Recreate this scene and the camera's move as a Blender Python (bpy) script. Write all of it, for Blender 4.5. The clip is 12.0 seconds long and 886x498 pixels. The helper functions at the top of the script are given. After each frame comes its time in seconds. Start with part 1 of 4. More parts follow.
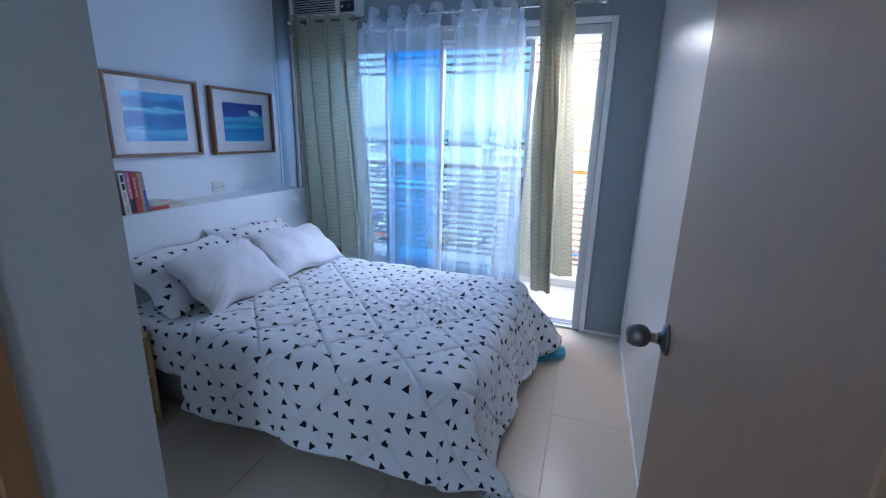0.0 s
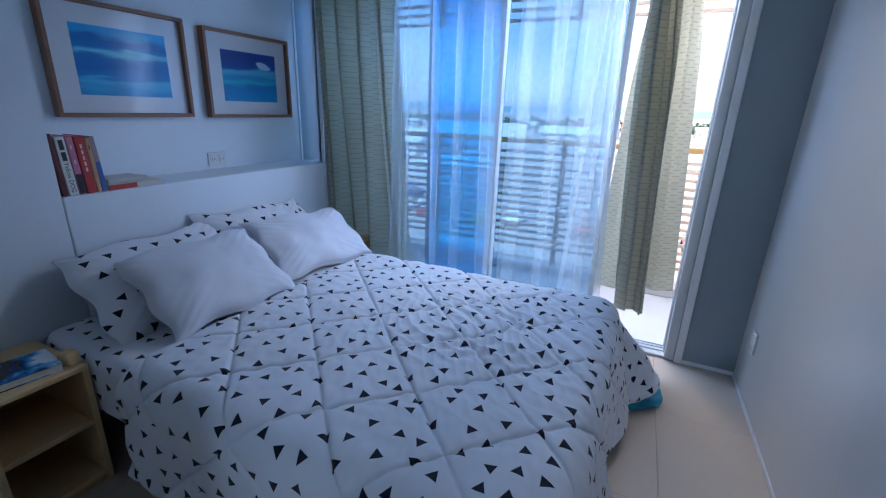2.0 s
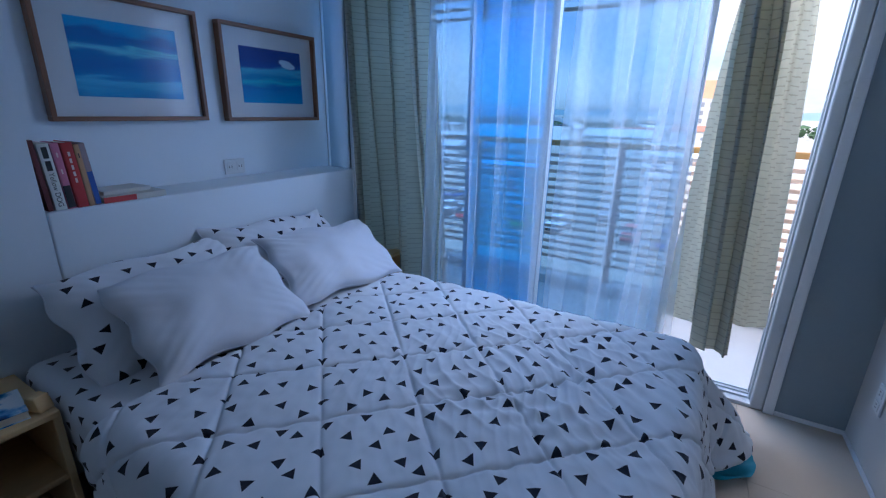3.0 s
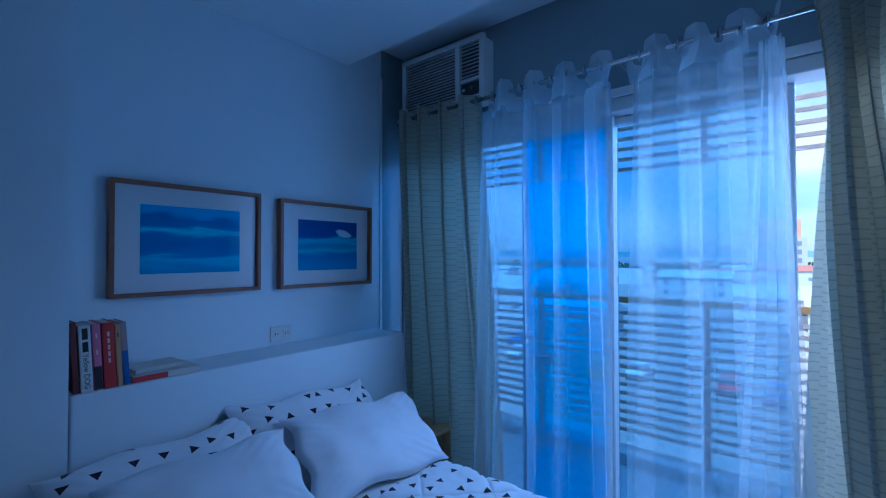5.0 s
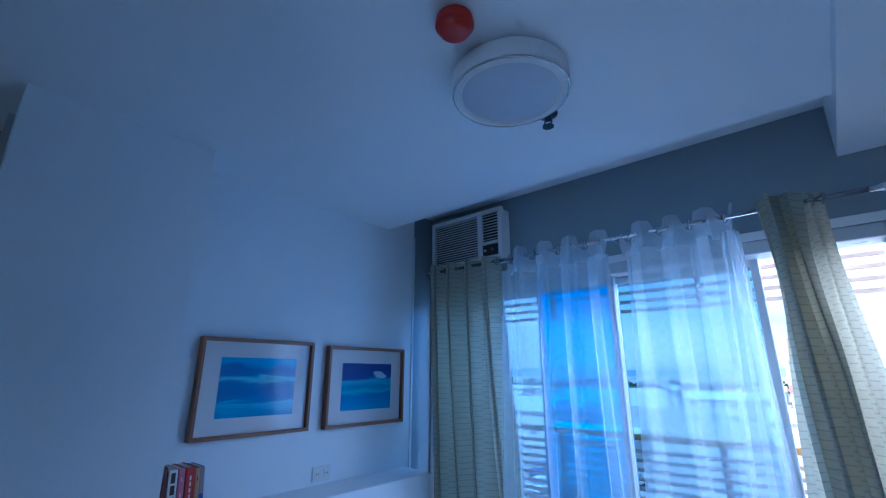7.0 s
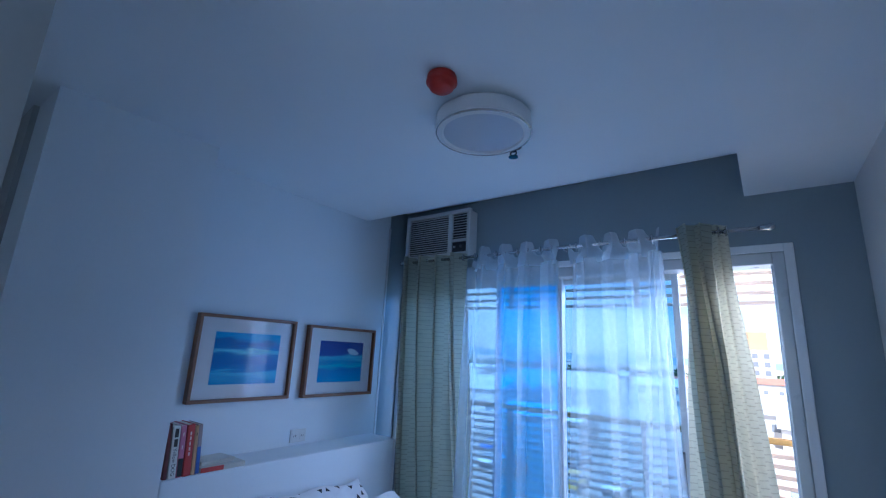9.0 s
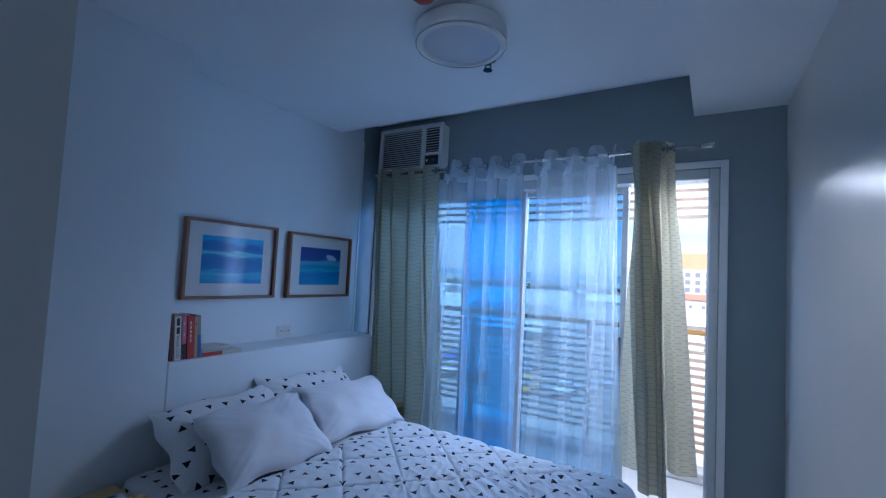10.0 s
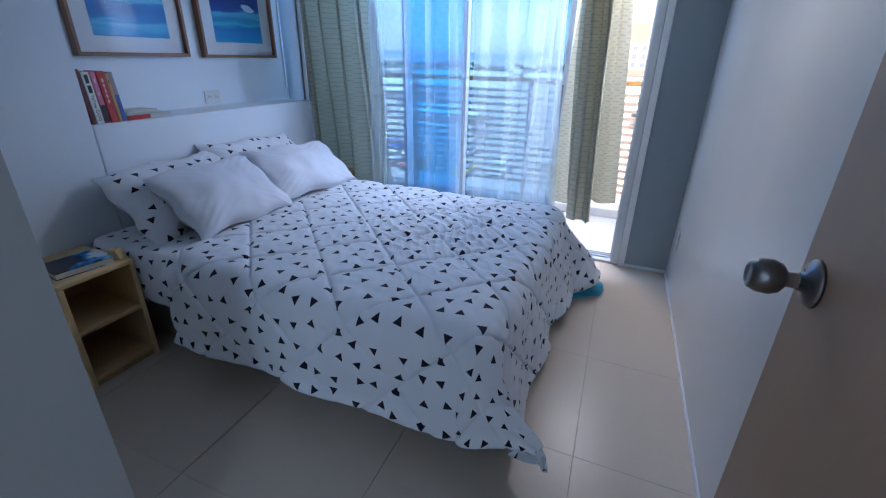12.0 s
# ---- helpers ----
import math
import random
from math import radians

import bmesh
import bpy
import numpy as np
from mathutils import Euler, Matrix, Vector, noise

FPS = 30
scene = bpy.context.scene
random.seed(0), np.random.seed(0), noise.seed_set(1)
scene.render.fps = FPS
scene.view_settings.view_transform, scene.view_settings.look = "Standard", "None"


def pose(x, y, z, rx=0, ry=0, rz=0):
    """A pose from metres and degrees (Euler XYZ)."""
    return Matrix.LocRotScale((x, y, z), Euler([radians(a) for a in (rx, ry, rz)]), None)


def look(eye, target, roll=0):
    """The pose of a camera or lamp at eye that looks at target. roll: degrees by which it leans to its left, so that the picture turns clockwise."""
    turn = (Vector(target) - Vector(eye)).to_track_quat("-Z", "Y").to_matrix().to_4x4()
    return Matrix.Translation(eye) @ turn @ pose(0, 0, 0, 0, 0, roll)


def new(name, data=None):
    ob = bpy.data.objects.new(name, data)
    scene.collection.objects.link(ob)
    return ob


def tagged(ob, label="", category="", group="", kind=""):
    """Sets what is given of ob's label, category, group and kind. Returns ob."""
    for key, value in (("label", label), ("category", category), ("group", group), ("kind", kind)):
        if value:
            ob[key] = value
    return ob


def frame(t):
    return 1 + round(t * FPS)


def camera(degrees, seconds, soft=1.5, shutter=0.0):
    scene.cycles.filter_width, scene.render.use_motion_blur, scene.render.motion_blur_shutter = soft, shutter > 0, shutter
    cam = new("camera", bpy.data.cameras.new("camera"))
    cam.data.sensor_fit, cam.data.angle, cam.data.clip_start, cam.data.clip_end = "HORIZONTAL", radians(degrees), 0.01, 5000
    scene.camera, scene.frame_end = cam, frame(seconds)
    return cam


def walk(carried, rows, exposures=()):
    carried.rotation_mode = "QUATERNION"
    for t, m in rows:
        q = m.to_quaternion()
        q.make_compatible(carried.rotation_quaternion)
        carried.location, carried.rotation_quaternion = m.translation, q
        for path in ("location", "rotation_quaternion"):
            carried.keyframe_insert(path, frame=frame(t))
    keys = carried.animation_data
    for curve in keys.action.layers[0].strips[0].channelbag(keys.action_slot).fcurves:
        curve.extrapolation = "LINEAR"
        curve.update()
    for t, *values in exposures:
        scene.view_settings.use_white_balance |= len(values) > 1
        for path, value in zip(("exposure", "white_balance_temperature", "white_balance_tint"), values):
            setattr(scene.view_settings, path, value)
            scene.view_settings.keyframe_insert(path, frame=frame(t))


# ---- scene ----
cam = camera(90.7, 12.0, soft=1.2)
PATH = [
    (0, (0.211, 0.06, 1.424), (-0.443, 1.881, 0.917), 1.4),
    (0.5, (0.113, 0.228, 1.414), (-0.527, 2.05, 0.893), 1.7),
    (1, (0.062, 0.403, 1.38), (-0.647, 2.194, 0.844), 1.4),
    (1.5, (-0.027, 0.556, 1.356), (-0.780, 2.319, 0.778), 1.7),
    (2, (-0.132, 0.731, 1.341), (-0.934, 2.457, 0.729), 2.0),
    (2.5, (-0.193, 0.865, 1.32), (-1.072, 2.55, 0.698), 1.7),
    (3, (-0.275, 1.032, 1.32), (-1.238, 2.678, 0.718), 1.2),
    (3.2, (-0.285, 1.101, 1.328), (-1.305, 2.729, 0.773), 0.8),
    (4.8, (-0.34, 1.258, 1.401), (-1.595, 2.814, 1.338), -0.0),
    (5, (-0.317, 1.256, 1.415), (-1.589, 2.8, 1.446), -0.1),
    (5.5, (-0.264, 1.225, 1.466), (-1.56, 2.727, 1.717), -0.0),
    (6, (-0.227, 1.134, 1.514), (-1.51, 2.606, 1.947), 0.2),
    (6.5, (-0.184, 1.036, 1.518), (-1.468, 2.484, 2.025), 0.4),
    (6.7, (-0.165, 0.982, 1.534), (-1.443, 2.429, 2.059), 0.2),
    (8.3, (-0.032, 0.677, 1.566), (-1.226, 2.169, 2.156), 2.1),
    (8.5, (-0.004, 0.659, 1.586), (-1.199, 2.177, 2.105), 2.2),
    (9, (0.058, 0.621, 1.575), (-1.108, 2.181, 2.03), 2.9),
    (9.5, (0.096, 0.518, 1.526), (-1.025, 2.138, 1.87), 3.1),
    (10, (0.127, 0.443, 1.473), (-0.924, 2.141, 1.581), 2.9),
    (10.5, (0.131, 0.418, 1.415), (-0.822, 2.166, 1.223), 1.8),
    (11, (0.092, 0.386, 1.358), (-0.767, 2.137, 0.917), 1.5),
    (11.5, (0.086, 0.368, 1.31), (-0.689, 2.092, 0.656), 1.2),
    (12, (0.104, 0.362, 1.277), (-0.606, 2.05, 0.474), 1.0),
]
EXPOSURES = [
    (0.0, 2.84, 5530, 16), (1.5, 2.52, 5380, 16), (2.5, 2.26, 5200, 15), (3.0, 2.06, 5030, 15), (5.0, 1.65, 3910, 9), (6.5, 2.18, 4240, 10),
    (8.5, 2.41, 4790, 14), (10.0, 2.16, 4990, 13), (10.5, 2.06, 5090, 13), (11.0, 2.41, 5180, 15), (12.0, 2.71, 5530, 16),
]
walk(cam, [(t, look(eye, target, roll)) for t, eye, target, roll in PATH], EXPOSURES)

# ---- daylight ----
world = bpy.data.worlds.new("sky")
scene.world = world
world.use_nodes = True
wt = world.node_tree
wt.nodes.clear()
w_out = wt.nodes.new("ShaderNodeOutputWorld")
w_bg = wt.nodes.new("ShaderNodeBackground")
w_sky = wt.nodes.new("ShaderNodeTexSky")
w_sky.sky_type = "NISHITA"
w_sky.sun_disc = False
w_sky.sun_elevation, w_sky.sun_rotation = radians(58), radians(165)
w_sky.dust_density, w_sky.air_density = 2.0, 1.0
w_co = wt.nodes.new("ShaderNodeTexCoord")
w_map = wt.nodes.new("ShaderNodeMapping")
w_map.inputs["Scale"].default_value = (1.0, 1.0, 2.6)
w_noise = wt.nodes.new("ShaderNodeTexNoise")
w_noise.inputs["Scale"].default_value, w_noise.inputs["Detail"].default_value = 3.2, 7.0
w_ramp = wt.nodes.new("ShaderNodeValToRGB")
w_ramp.color_ramp.elements[0].position, w_ramp.color_ramp.elements[1].position = 0.34, 0.66
w_mix = wt.nodes.new("ShaderNodeMix")
w_mix.data_type = "RGBA"
w_mix.inputs["B"].default_value = (7.7, 6.7, 5.6, 1)
wt.links.new(w_co.outputs["Generated"], w_map.inputs["Vector"])
wt.links.new(w_map.outputs["Vector"], w_noise.inputs["Vector"])
wt.links.new(w_noise.outputs["Fac"], w_ramp.inputs["Fac"])
wt.links.new(w_ramp.outputs["Color"], w_mix.inputs["Factor"])
wt.links.new(w_sky.outputs["Color"], w_mix.inputs["A"])
wt.links.new(w_mix.outputs["Result"], w_bg.inputs["Color"])
wt.links.new(w_bg.outputs["Background"], w_out.inputs["Surface"])
w_bg.inputs["Strength"].default_value = 0.058

sun_data = bpy.data.lights.new("sun", "SUN")
sun_data.energy, sun_data.angle, sun_data.color = 2.2, radians(0.6), (1.0, 0.95, 0.87)
sun = new("sun", sun_data)
SUN_AZ, SUN_EL = radians(165), radians(58)
sun.matrix_world = look((math.sin(SUN_AZ) * math.cos(SUN_EL) * 60, math.cos(SUN_AZ) * math.cos(SUN_EL) * 60, math.sin(SUN_EL) * 60), (0, 0, 0))

# added lamps at head and side of balcony door's opening, standing for sky light
FILL_TONE = (0.43, 0.665, 1.0)


def fill_lamp(eye, target, wide, high, watts, tone=FILL_TONE):
    data = bpy.data.lights.new("fill_light", "AREA")
    data.shape, data.size, data.size_y = "RECTANGLE", wide, high
    data.energy, data.color = watts, tone
    new("fill_light", data).matrix_world = look(eye, target)


fill_lamp((-1.35, 3.75, 2.36), (-1.35, 2.6, 1.15), 1.8, 0.6, 10.0)
# added warm lamp over the open side, with no glass before it
fill_lamp((-0.10, 3.75, 2.36), (-0.10, 2.6, 1.15), 0.55, 0.6, 10.5, (1.0, 0.93, 0.86))
fill_lamp((0.62, 3.95, 1.45), (-1.6, 2.3, 1.6), 0.6, 1.5, 4.0)
# added fill lamp in a made-up, unseen opening behind the entrance
fill_lamp((0.60, -2.15, 1.5), (-0.5, -2.1, 1.45), 0.86, 1.15, 4.8, (0.60, 0.80, 1.0))


# ---- materials ----
def material(name, colour, rough=0.5, vary=0.06, scale=6.0, grain=0.0, grain_scale=120.0, metal=0.0, coat=0.0,
             stretch=(1, 1, 1), coords="Object", random=0.0, spec=0.5):
    """Principled surface with a slow and a fine variation of colour and roughness and a fine relief."""
    m = bpy.data.materials.new(name)
    m.use_nodes = True
    nt = m.node_tree
    b = nt.nodes["Principled BSDF"]
    b.inputs["Roughness"].default_value, b.inputs["Metallic"].default_value = rough, metal
    b.inputs["Coat Weight"].default_value = coat
    b.inputs["Specular IOR Level"].default_value = spec
    co = nt.nodes.new("ShaderNodeTexCoord")
    mp = nt.nodes.new("ShaderNodeMapping")
    mp.inputs["Scale"].default_value = stretch
    if coords == "World":
        geo = nt.nodes.new("ShaderNodeNewGeometry")
        nt.links.new(geo.outputs["Position"], mp.inputs["Vector"])
    else:
        nt.links.new(co.outputs[coords], mp.inputs["Vector"])
    slow = nt.nodes.new("ShaderNodeTexNoise")
    slow.inputs["Scale"].default_value, slow.inputs["Detail"].default_value = scale, 5.0
    nt.links.new(mp.outputs["Vector"], slow.inputs["Vector"])
    fine = nt.nodes.new("ShaderNodeTexNoise")
    fine.inputs["Scale"].default_value, fine.inputs["Detail"].default_value = grain_scale, 3.0
    nt.links.new(mp.outputs["Vector"], fine.inputs["Vector"])
    add = nt.nodes.new("ShaderNodeMath")
    add.operation = "MULTIPLY_ADD"
    add.inputs[1].default_value = 0.35
    nt.links.new(fine.outputs["Fac"], add.inputs[0])
    nt.links.new(slow.outputs["Fac"], add.inputs[2])
    ramp = nt.nodes.new("ShaderNodeMapRange")
    ramp.inputs["From Min"].default_value, ramp.inputs["From Max"].default_value = 0.35, 1.0
    ramp.inputs["To Min"].default_value, ramp.inputs["To Max"].default_value = 1 - vary, 1 + vary
    nt.links.new(add.outputs["Value"], ramp.inputs["Value"])
    mul = nt.nodes.new("ShaderNodeVectorMath")
    mul.operation = "SCALE"
    mul.inputs[0].default_value = colour
    nt.links.new(ramp.outputs["Result"], mul.inputs["Scale"])
    last = mul.outputs["Vector"]
    if random:
        info = nt.nodes.new("ShaderNodeObjectInfo")
        rr = nt.nodes.new("ShaderNodeMapRange")
        rr.inputs["To Min"].default_value, rr.inputs["To Max"].default_value = 1 - random, 1 + random
        nt.links.new(info.outputs["Random"], rr.inputs["Value"])
        m2 = nt.nodes.new("ShaderNodeVectorMath")
        m2.operation = "SCALE"
        nt.links.new(last, m2.inputs[0])
        nt.links.new(rr.outputs["Result"], m2.inputs["Scale"])
        last = m2.outputs["Vector"]
    nt.links.new(last, b.inputs["Base Color"])
    rv = nt.nodes.new("ShaderNodeMapRange")
    rv.inputs["To Min"].default_value, rv.inputs["To Max"].default_value = max(rough - 0.08, 0.02), min(rough + 0.08, 1)
    nt.links.new(slow.outputs["Fac"], rv.inputs["Value"])
    nt.links.new(rv.outputs["Result"], b.inputs["Roughness"])
    if grain:
        bump = nt.nodes.new("ShaderNodeBump")
        bump.inputs["Strength"].default_value, bump.inputs["Distance"].default_value = grain, 0.002
        nt.links.new(add.outputs["Value"], bump.inputs["Height"])
        nt.links.new(bump.outputs["Normal"], b.inputs["Normal"])
    return m


def triangle_print(name, cloth, ink, size=0.0104, pitch=0.080):
    """White cotton printed with scattered small triangles, laid out in metres on the cloth's own UV."""
    m = material(name, cloth, 0.85, 0.04, 5.0, 0.25, 500.0, coords="UV", spec=0.2)
    nt = m.node_tree
    b = nt.nodes["Principled BSDF"]
    b.inputs["Sheen Weight"].default_value = 0.2
    plain = b.inputs["Base Color"].links[0].from_socket
    uv = nt.nodes.new("ShaderNodeTexCoord")
    vor = nt.nodes.new("ShaderNodeTexVoronoi")
    vor.voronoi_dimensions = "2D"
    vor.inputs["Scale"].default_value, vor.inputs["Randomness"].default_value = 1 / pitch, 0.5
    nt.links.new(uv.outputs["UV"], vor.inputs["Vector"])
    off = nt.nodes.new("ShaderNodeVectorMath")
    off.operation = "SUBTRACT"
    nt.links.new(uv.outputs["UV"], off.inputs[0])
    nt.links.new(vor.outputs["Position"], off.inputs[1])
    sep = nt.nodes.new("ShaderNodeSeparateColor")
    nt.links.new(vor.outputs["Color"], sep.inputs["Color"])
    ang = nt.nodes.new("ShaderNodeMath")
    ang.operation = "MULTIPLY"
    ang.inputs[1].default_value = 6.283
    nt.links.new(sep.outputs["Red"], ang.inputs[0])
    rot = nt.nodes.new("ShaderNodeVectorRotate")
    rot.rotation_type = "Z_AXIS"
    nt.links.new(off.outputs["Vector"], rot.inputs["Vector"])
    nt.links.new(ang.outputs["Value"], rot.inputs["Angle"])
    far = None
    for k in range(3):
        a = radians(90 + 120 * k)
        dot = nt.nodes.new("ShaderNodeVectorMath")
        dot.operation = "DOT_PRODUCT"
        dot.inputs[1].default_value = (math.cos(a), math.sin(a) * (1.25 if k == 0 else 1), 0)
        nt.links.new(rot.outputs["Vector"], dot.inputs[0])
        if far is None:
            far = dot.outputs["Value"]
        else:
            mx = nt.nodes.new("ShaderNodeMath")
            mx.operation = "MAXIMUM"
            nt.links.new(far, mx.inputs[0])
            nt.links.new(dot.outputs["Value"], mx.inputs[1])
            far = mx.outputs["Value"]
    less = nt.nodes.new("ShaderNodeMapRange")
    less.inputs["From Min"].default_value, less.inputs["From Max"].default_value = size + 0.0008, size - 0.0008
    nt.links.new(far, less.inputs["Value"])
    mix = nt.nodes.new("ShaderNodeMix")
    mix.data_type = "RGBA"
    mix.inputs["B"].default_value = (*ink, 1)
    nt.links.new(less.outputs["Result"], mix.inputs["Factor"])
    nt.links.new(plain, mix.inputs["A"])
    nt.links.new(mix.outputs["Result"], b.inputs["Base Color"])
    return m


def see_through_cloth(name, colour, clear, glow, pattern=False, through_tone=None):
    """A curtain: part open weave, part cloth that scatters and lets light through."""
    m = bpy.data.materials.new(name)
    m.use_nodes = True
    nt = m.node_tree
    nt.nodes.clear()
    out = nt.nodes.new("ShaderNodeOutputMaterial")
    dif = nt.nodes.new("ShaderNodeBsdfDiffuse")
    tra = nt.nodes.new("ShaderNodeBsdfTranslucent")
    opn = nt.nodes.new("ShaderNodeBsdfTransparent")
    uv = nt.nodes.new("ShaderNodeTexCoord")
    noise_t = nt.nodes.new("ShaderNodeTexNoise")
    noise_t.inputs["Scale"].default_value, noise_t.inputs["Detail"].default_value = 30, 5
    nt.links.new(uv.outputs["UV"], noise_t.inputs["Vector"])
    tone = nt.nodes.new("ShaderNodeMapRange")
    tone.inputs["To Min"].default_value, tone.inputs["To Max"].default_value = 0.86, 1.1
    nt.links.new(noise_t.outputs["Fac"], tone.inputs["Value"])
    fac = tone.outputs["Result"]
    if pattern:
        wave = nt.nodes.new("ShaderNodeTexBrick")
        wave.inputs["Scale"].default_value = 1.0
        wave.inputs["Brick Width"].default_value, wave.inputs["Row Height"].default_value = 0.05, 0.031
        wave.inputs["Mortar Size"].default_value = 0.0
        wave.inputs["Color1"].default_value = (1.02, 1.02, 1.02, 1)
        wave.inputs["Color2"].default_value = (0.96, 0.96, 0.96, 1)
        bend = nt.nodes.new("ShaderNodeVectorMath")
        bend.operation = "MULTIPLY_ADD"
        bend.inputs[1].default_value = (0.008, 0.013, 0)
        nt.links.new(noise_t.outputs["Color"], bend.inputs[0])
        nt.links.new(uv.outputs["UV"], bend.inputs[2])
        nt.links.new(bend.outputs["Vector"], wave.inputs["Vector"])
        split = nt.nodes.new("ShaderNodeSeparateXYZ")
        nt.links.new(bend.outputs["Vector"], split.inputs["Vector"])
        column = nt.nodes.new("ShaderNodeMath")
        column.operation = "DIVIDE"
        column.inputs[1].default_value = 0.056
        nt.links.new(split.outputs["X"], column.inputs[0])
        whole = nt.nodes.new("ShaderNodeMath")
        whole.operation = "FLOOR"
        nt.links.new(column.outputs["Value"], whole.inputs[0])
        odd = nt.nodes.new("ShaderNodeMath")
        odd.operation = "MULTIPLY_ADD"
        odd.inputs[1].default_value = 0.0155
        nt.links.new(whole.outputs["Value"], odd.inputs[0])
        nt.links.new(split.outputs["Y"], odd.inputs[2])
        row = nt.nodes.new("ShaderNodeMath")
        row.operation = "PINGPONG"
        row.inputs[1].default_value = 0.0155
        nt.links.new(odd.outputs["Value"], row.inputs[0])
        stitch = nt.nodes.new("ShaderNodeMapRange")
        stitch.inputs["From Min"].default_value, stitch.inputs["From Max"].default_value = 0.0006, 0.0034
        stitch.inputs["To Min"].default_value, stitch.inputs["To Max"].default_value = 0.72, 1.0
        nt.links.new(row.outputs["Value"], stitch.inputs["Value"])
        lined = nt.nodes.new("ShaderNodeVectorMath")
        lined.operation = "SCALE"
        nt.links.new(wave.outputs["Color"], lined.inputs[0])
        nt.links.new(stitch.outputs["Result"], lined.inputs["Scale"])
        bw = nt.nodes.new("ShaderNodeRGBToBW")
        nt.links.new(lined.outputs["Vector"], bw.inputs["Color"])
        pm = nt.nodes.new("ShaderNodeMath")
        pm.operation = "MULTIPLY"
        nt.links.new(bw.outputs["Val"], pm.inputs[0])
        nt.links.new(fac, pm.inputs[1])
        fac = pm.outputs["Value"]
        bump = nt.nodes.new("ShaderNodeBump")
        bump.inputs["Strength"].default_value, bump.inputs["Distance"].default_value = 0.6, 0.004
        nt.links.new(bw.outputs["Val"], bump.inputs["Height"])
        nt.links.new(bump.outputs["Normal"], dif.inputs["Normal"])
    col = nt.nodes.new("ShaderNodeVectorMath")
    col.operation = "SCALE"
    col.inputs[0].default_value = colour
    nt.links.new(fac, col.inputs["Scale"])
    nt.links.new(col.outputs["Vector"], dif.inputs["Color"])
    if through_tone:
        warm = nt.nodes.new("ShaderNodeVectorMath")
        warm.operation = "SCALE"
        warm.inputs[0].default_value = through_tone
        nt.links.new(fac, warm.inputs["Scale"])
        nt.links.new(warm.outputs["Vector"], tra.inputs["Color"])
    else:
        nt.links.new(col.outputs["Vector"], tra.inputs["Color"])
    a = nt.nodes.new("ShaderNodeMixShader")
    a.inputs["Fac"].default_value = glow
    nt.links.new(dif.outputs["BSDF"], a.inputs[1])
    nt.links.new(tra.outputs["BSDF"], a.inputs[2])
    b = nt.nodes.new("ShaderNodeMixShader")
    b.inputs["Fac"].default_value = clear
    nt.links.new(a.outputs["Shader"], b.inputs[1])
    nt.links.new(opn.outputs["BSDF"], b.inputs[2])
    nt.links.new(b.outputs["Shader"], out.inputs["Surface"])
    return m


def tinted_glass(name, tint, gloss=0.03):
    m = bpy.data.materials.new(name)
    m.use_nodes = True
    nt = m.node_tree
    nt.nodes.clear()
    out = nt.nodes.new("ShaderNodeOutputMaterial")
    clear = nt.nodes.new("ShaderNodeBsdfTransparent")
    clear.inputs["Color"].default_value = (*tint, 1)
    gl = nt.nodes.new("ShaderNodeBsdfGlossy")
    gl.inputs["Roughness"].default_value = 0.02
    lw = nt.nodes.new("ShaderNodeLayerWeight")
    steep = nt.nodes.new("ShaderNodeMath")
    steep.operation = "POWER"
    steep.inputs[1].default_value = 4.0
    lift = nt.nodes.new("ShaderNodeMath")
    lift.operation = "MULTIPLY_ADD"
    lift.inputs[1].default_value, lift.inputs[2].default_value = 0.7, gloss
    mix = nt.nodes.new("ShaderNodeMixShader")
    nt.links.new(lw.outputs["Facing"], steep.inputs[0])
    nt.links.new(steep.outputs["Value"], lift.inputs[0])
    nt.links.new(lift.outputs["Value"], mix.inputs["Fac"])
    nt.links.new(clear.outputs["BSDF"], mix.inputs[1])
    nt.links.new(gl.outputs["BSDF"], mix.inputs[2])
    nt.links.new(mix.outputs["Shader"], out.inputs["Surface"])
    return m


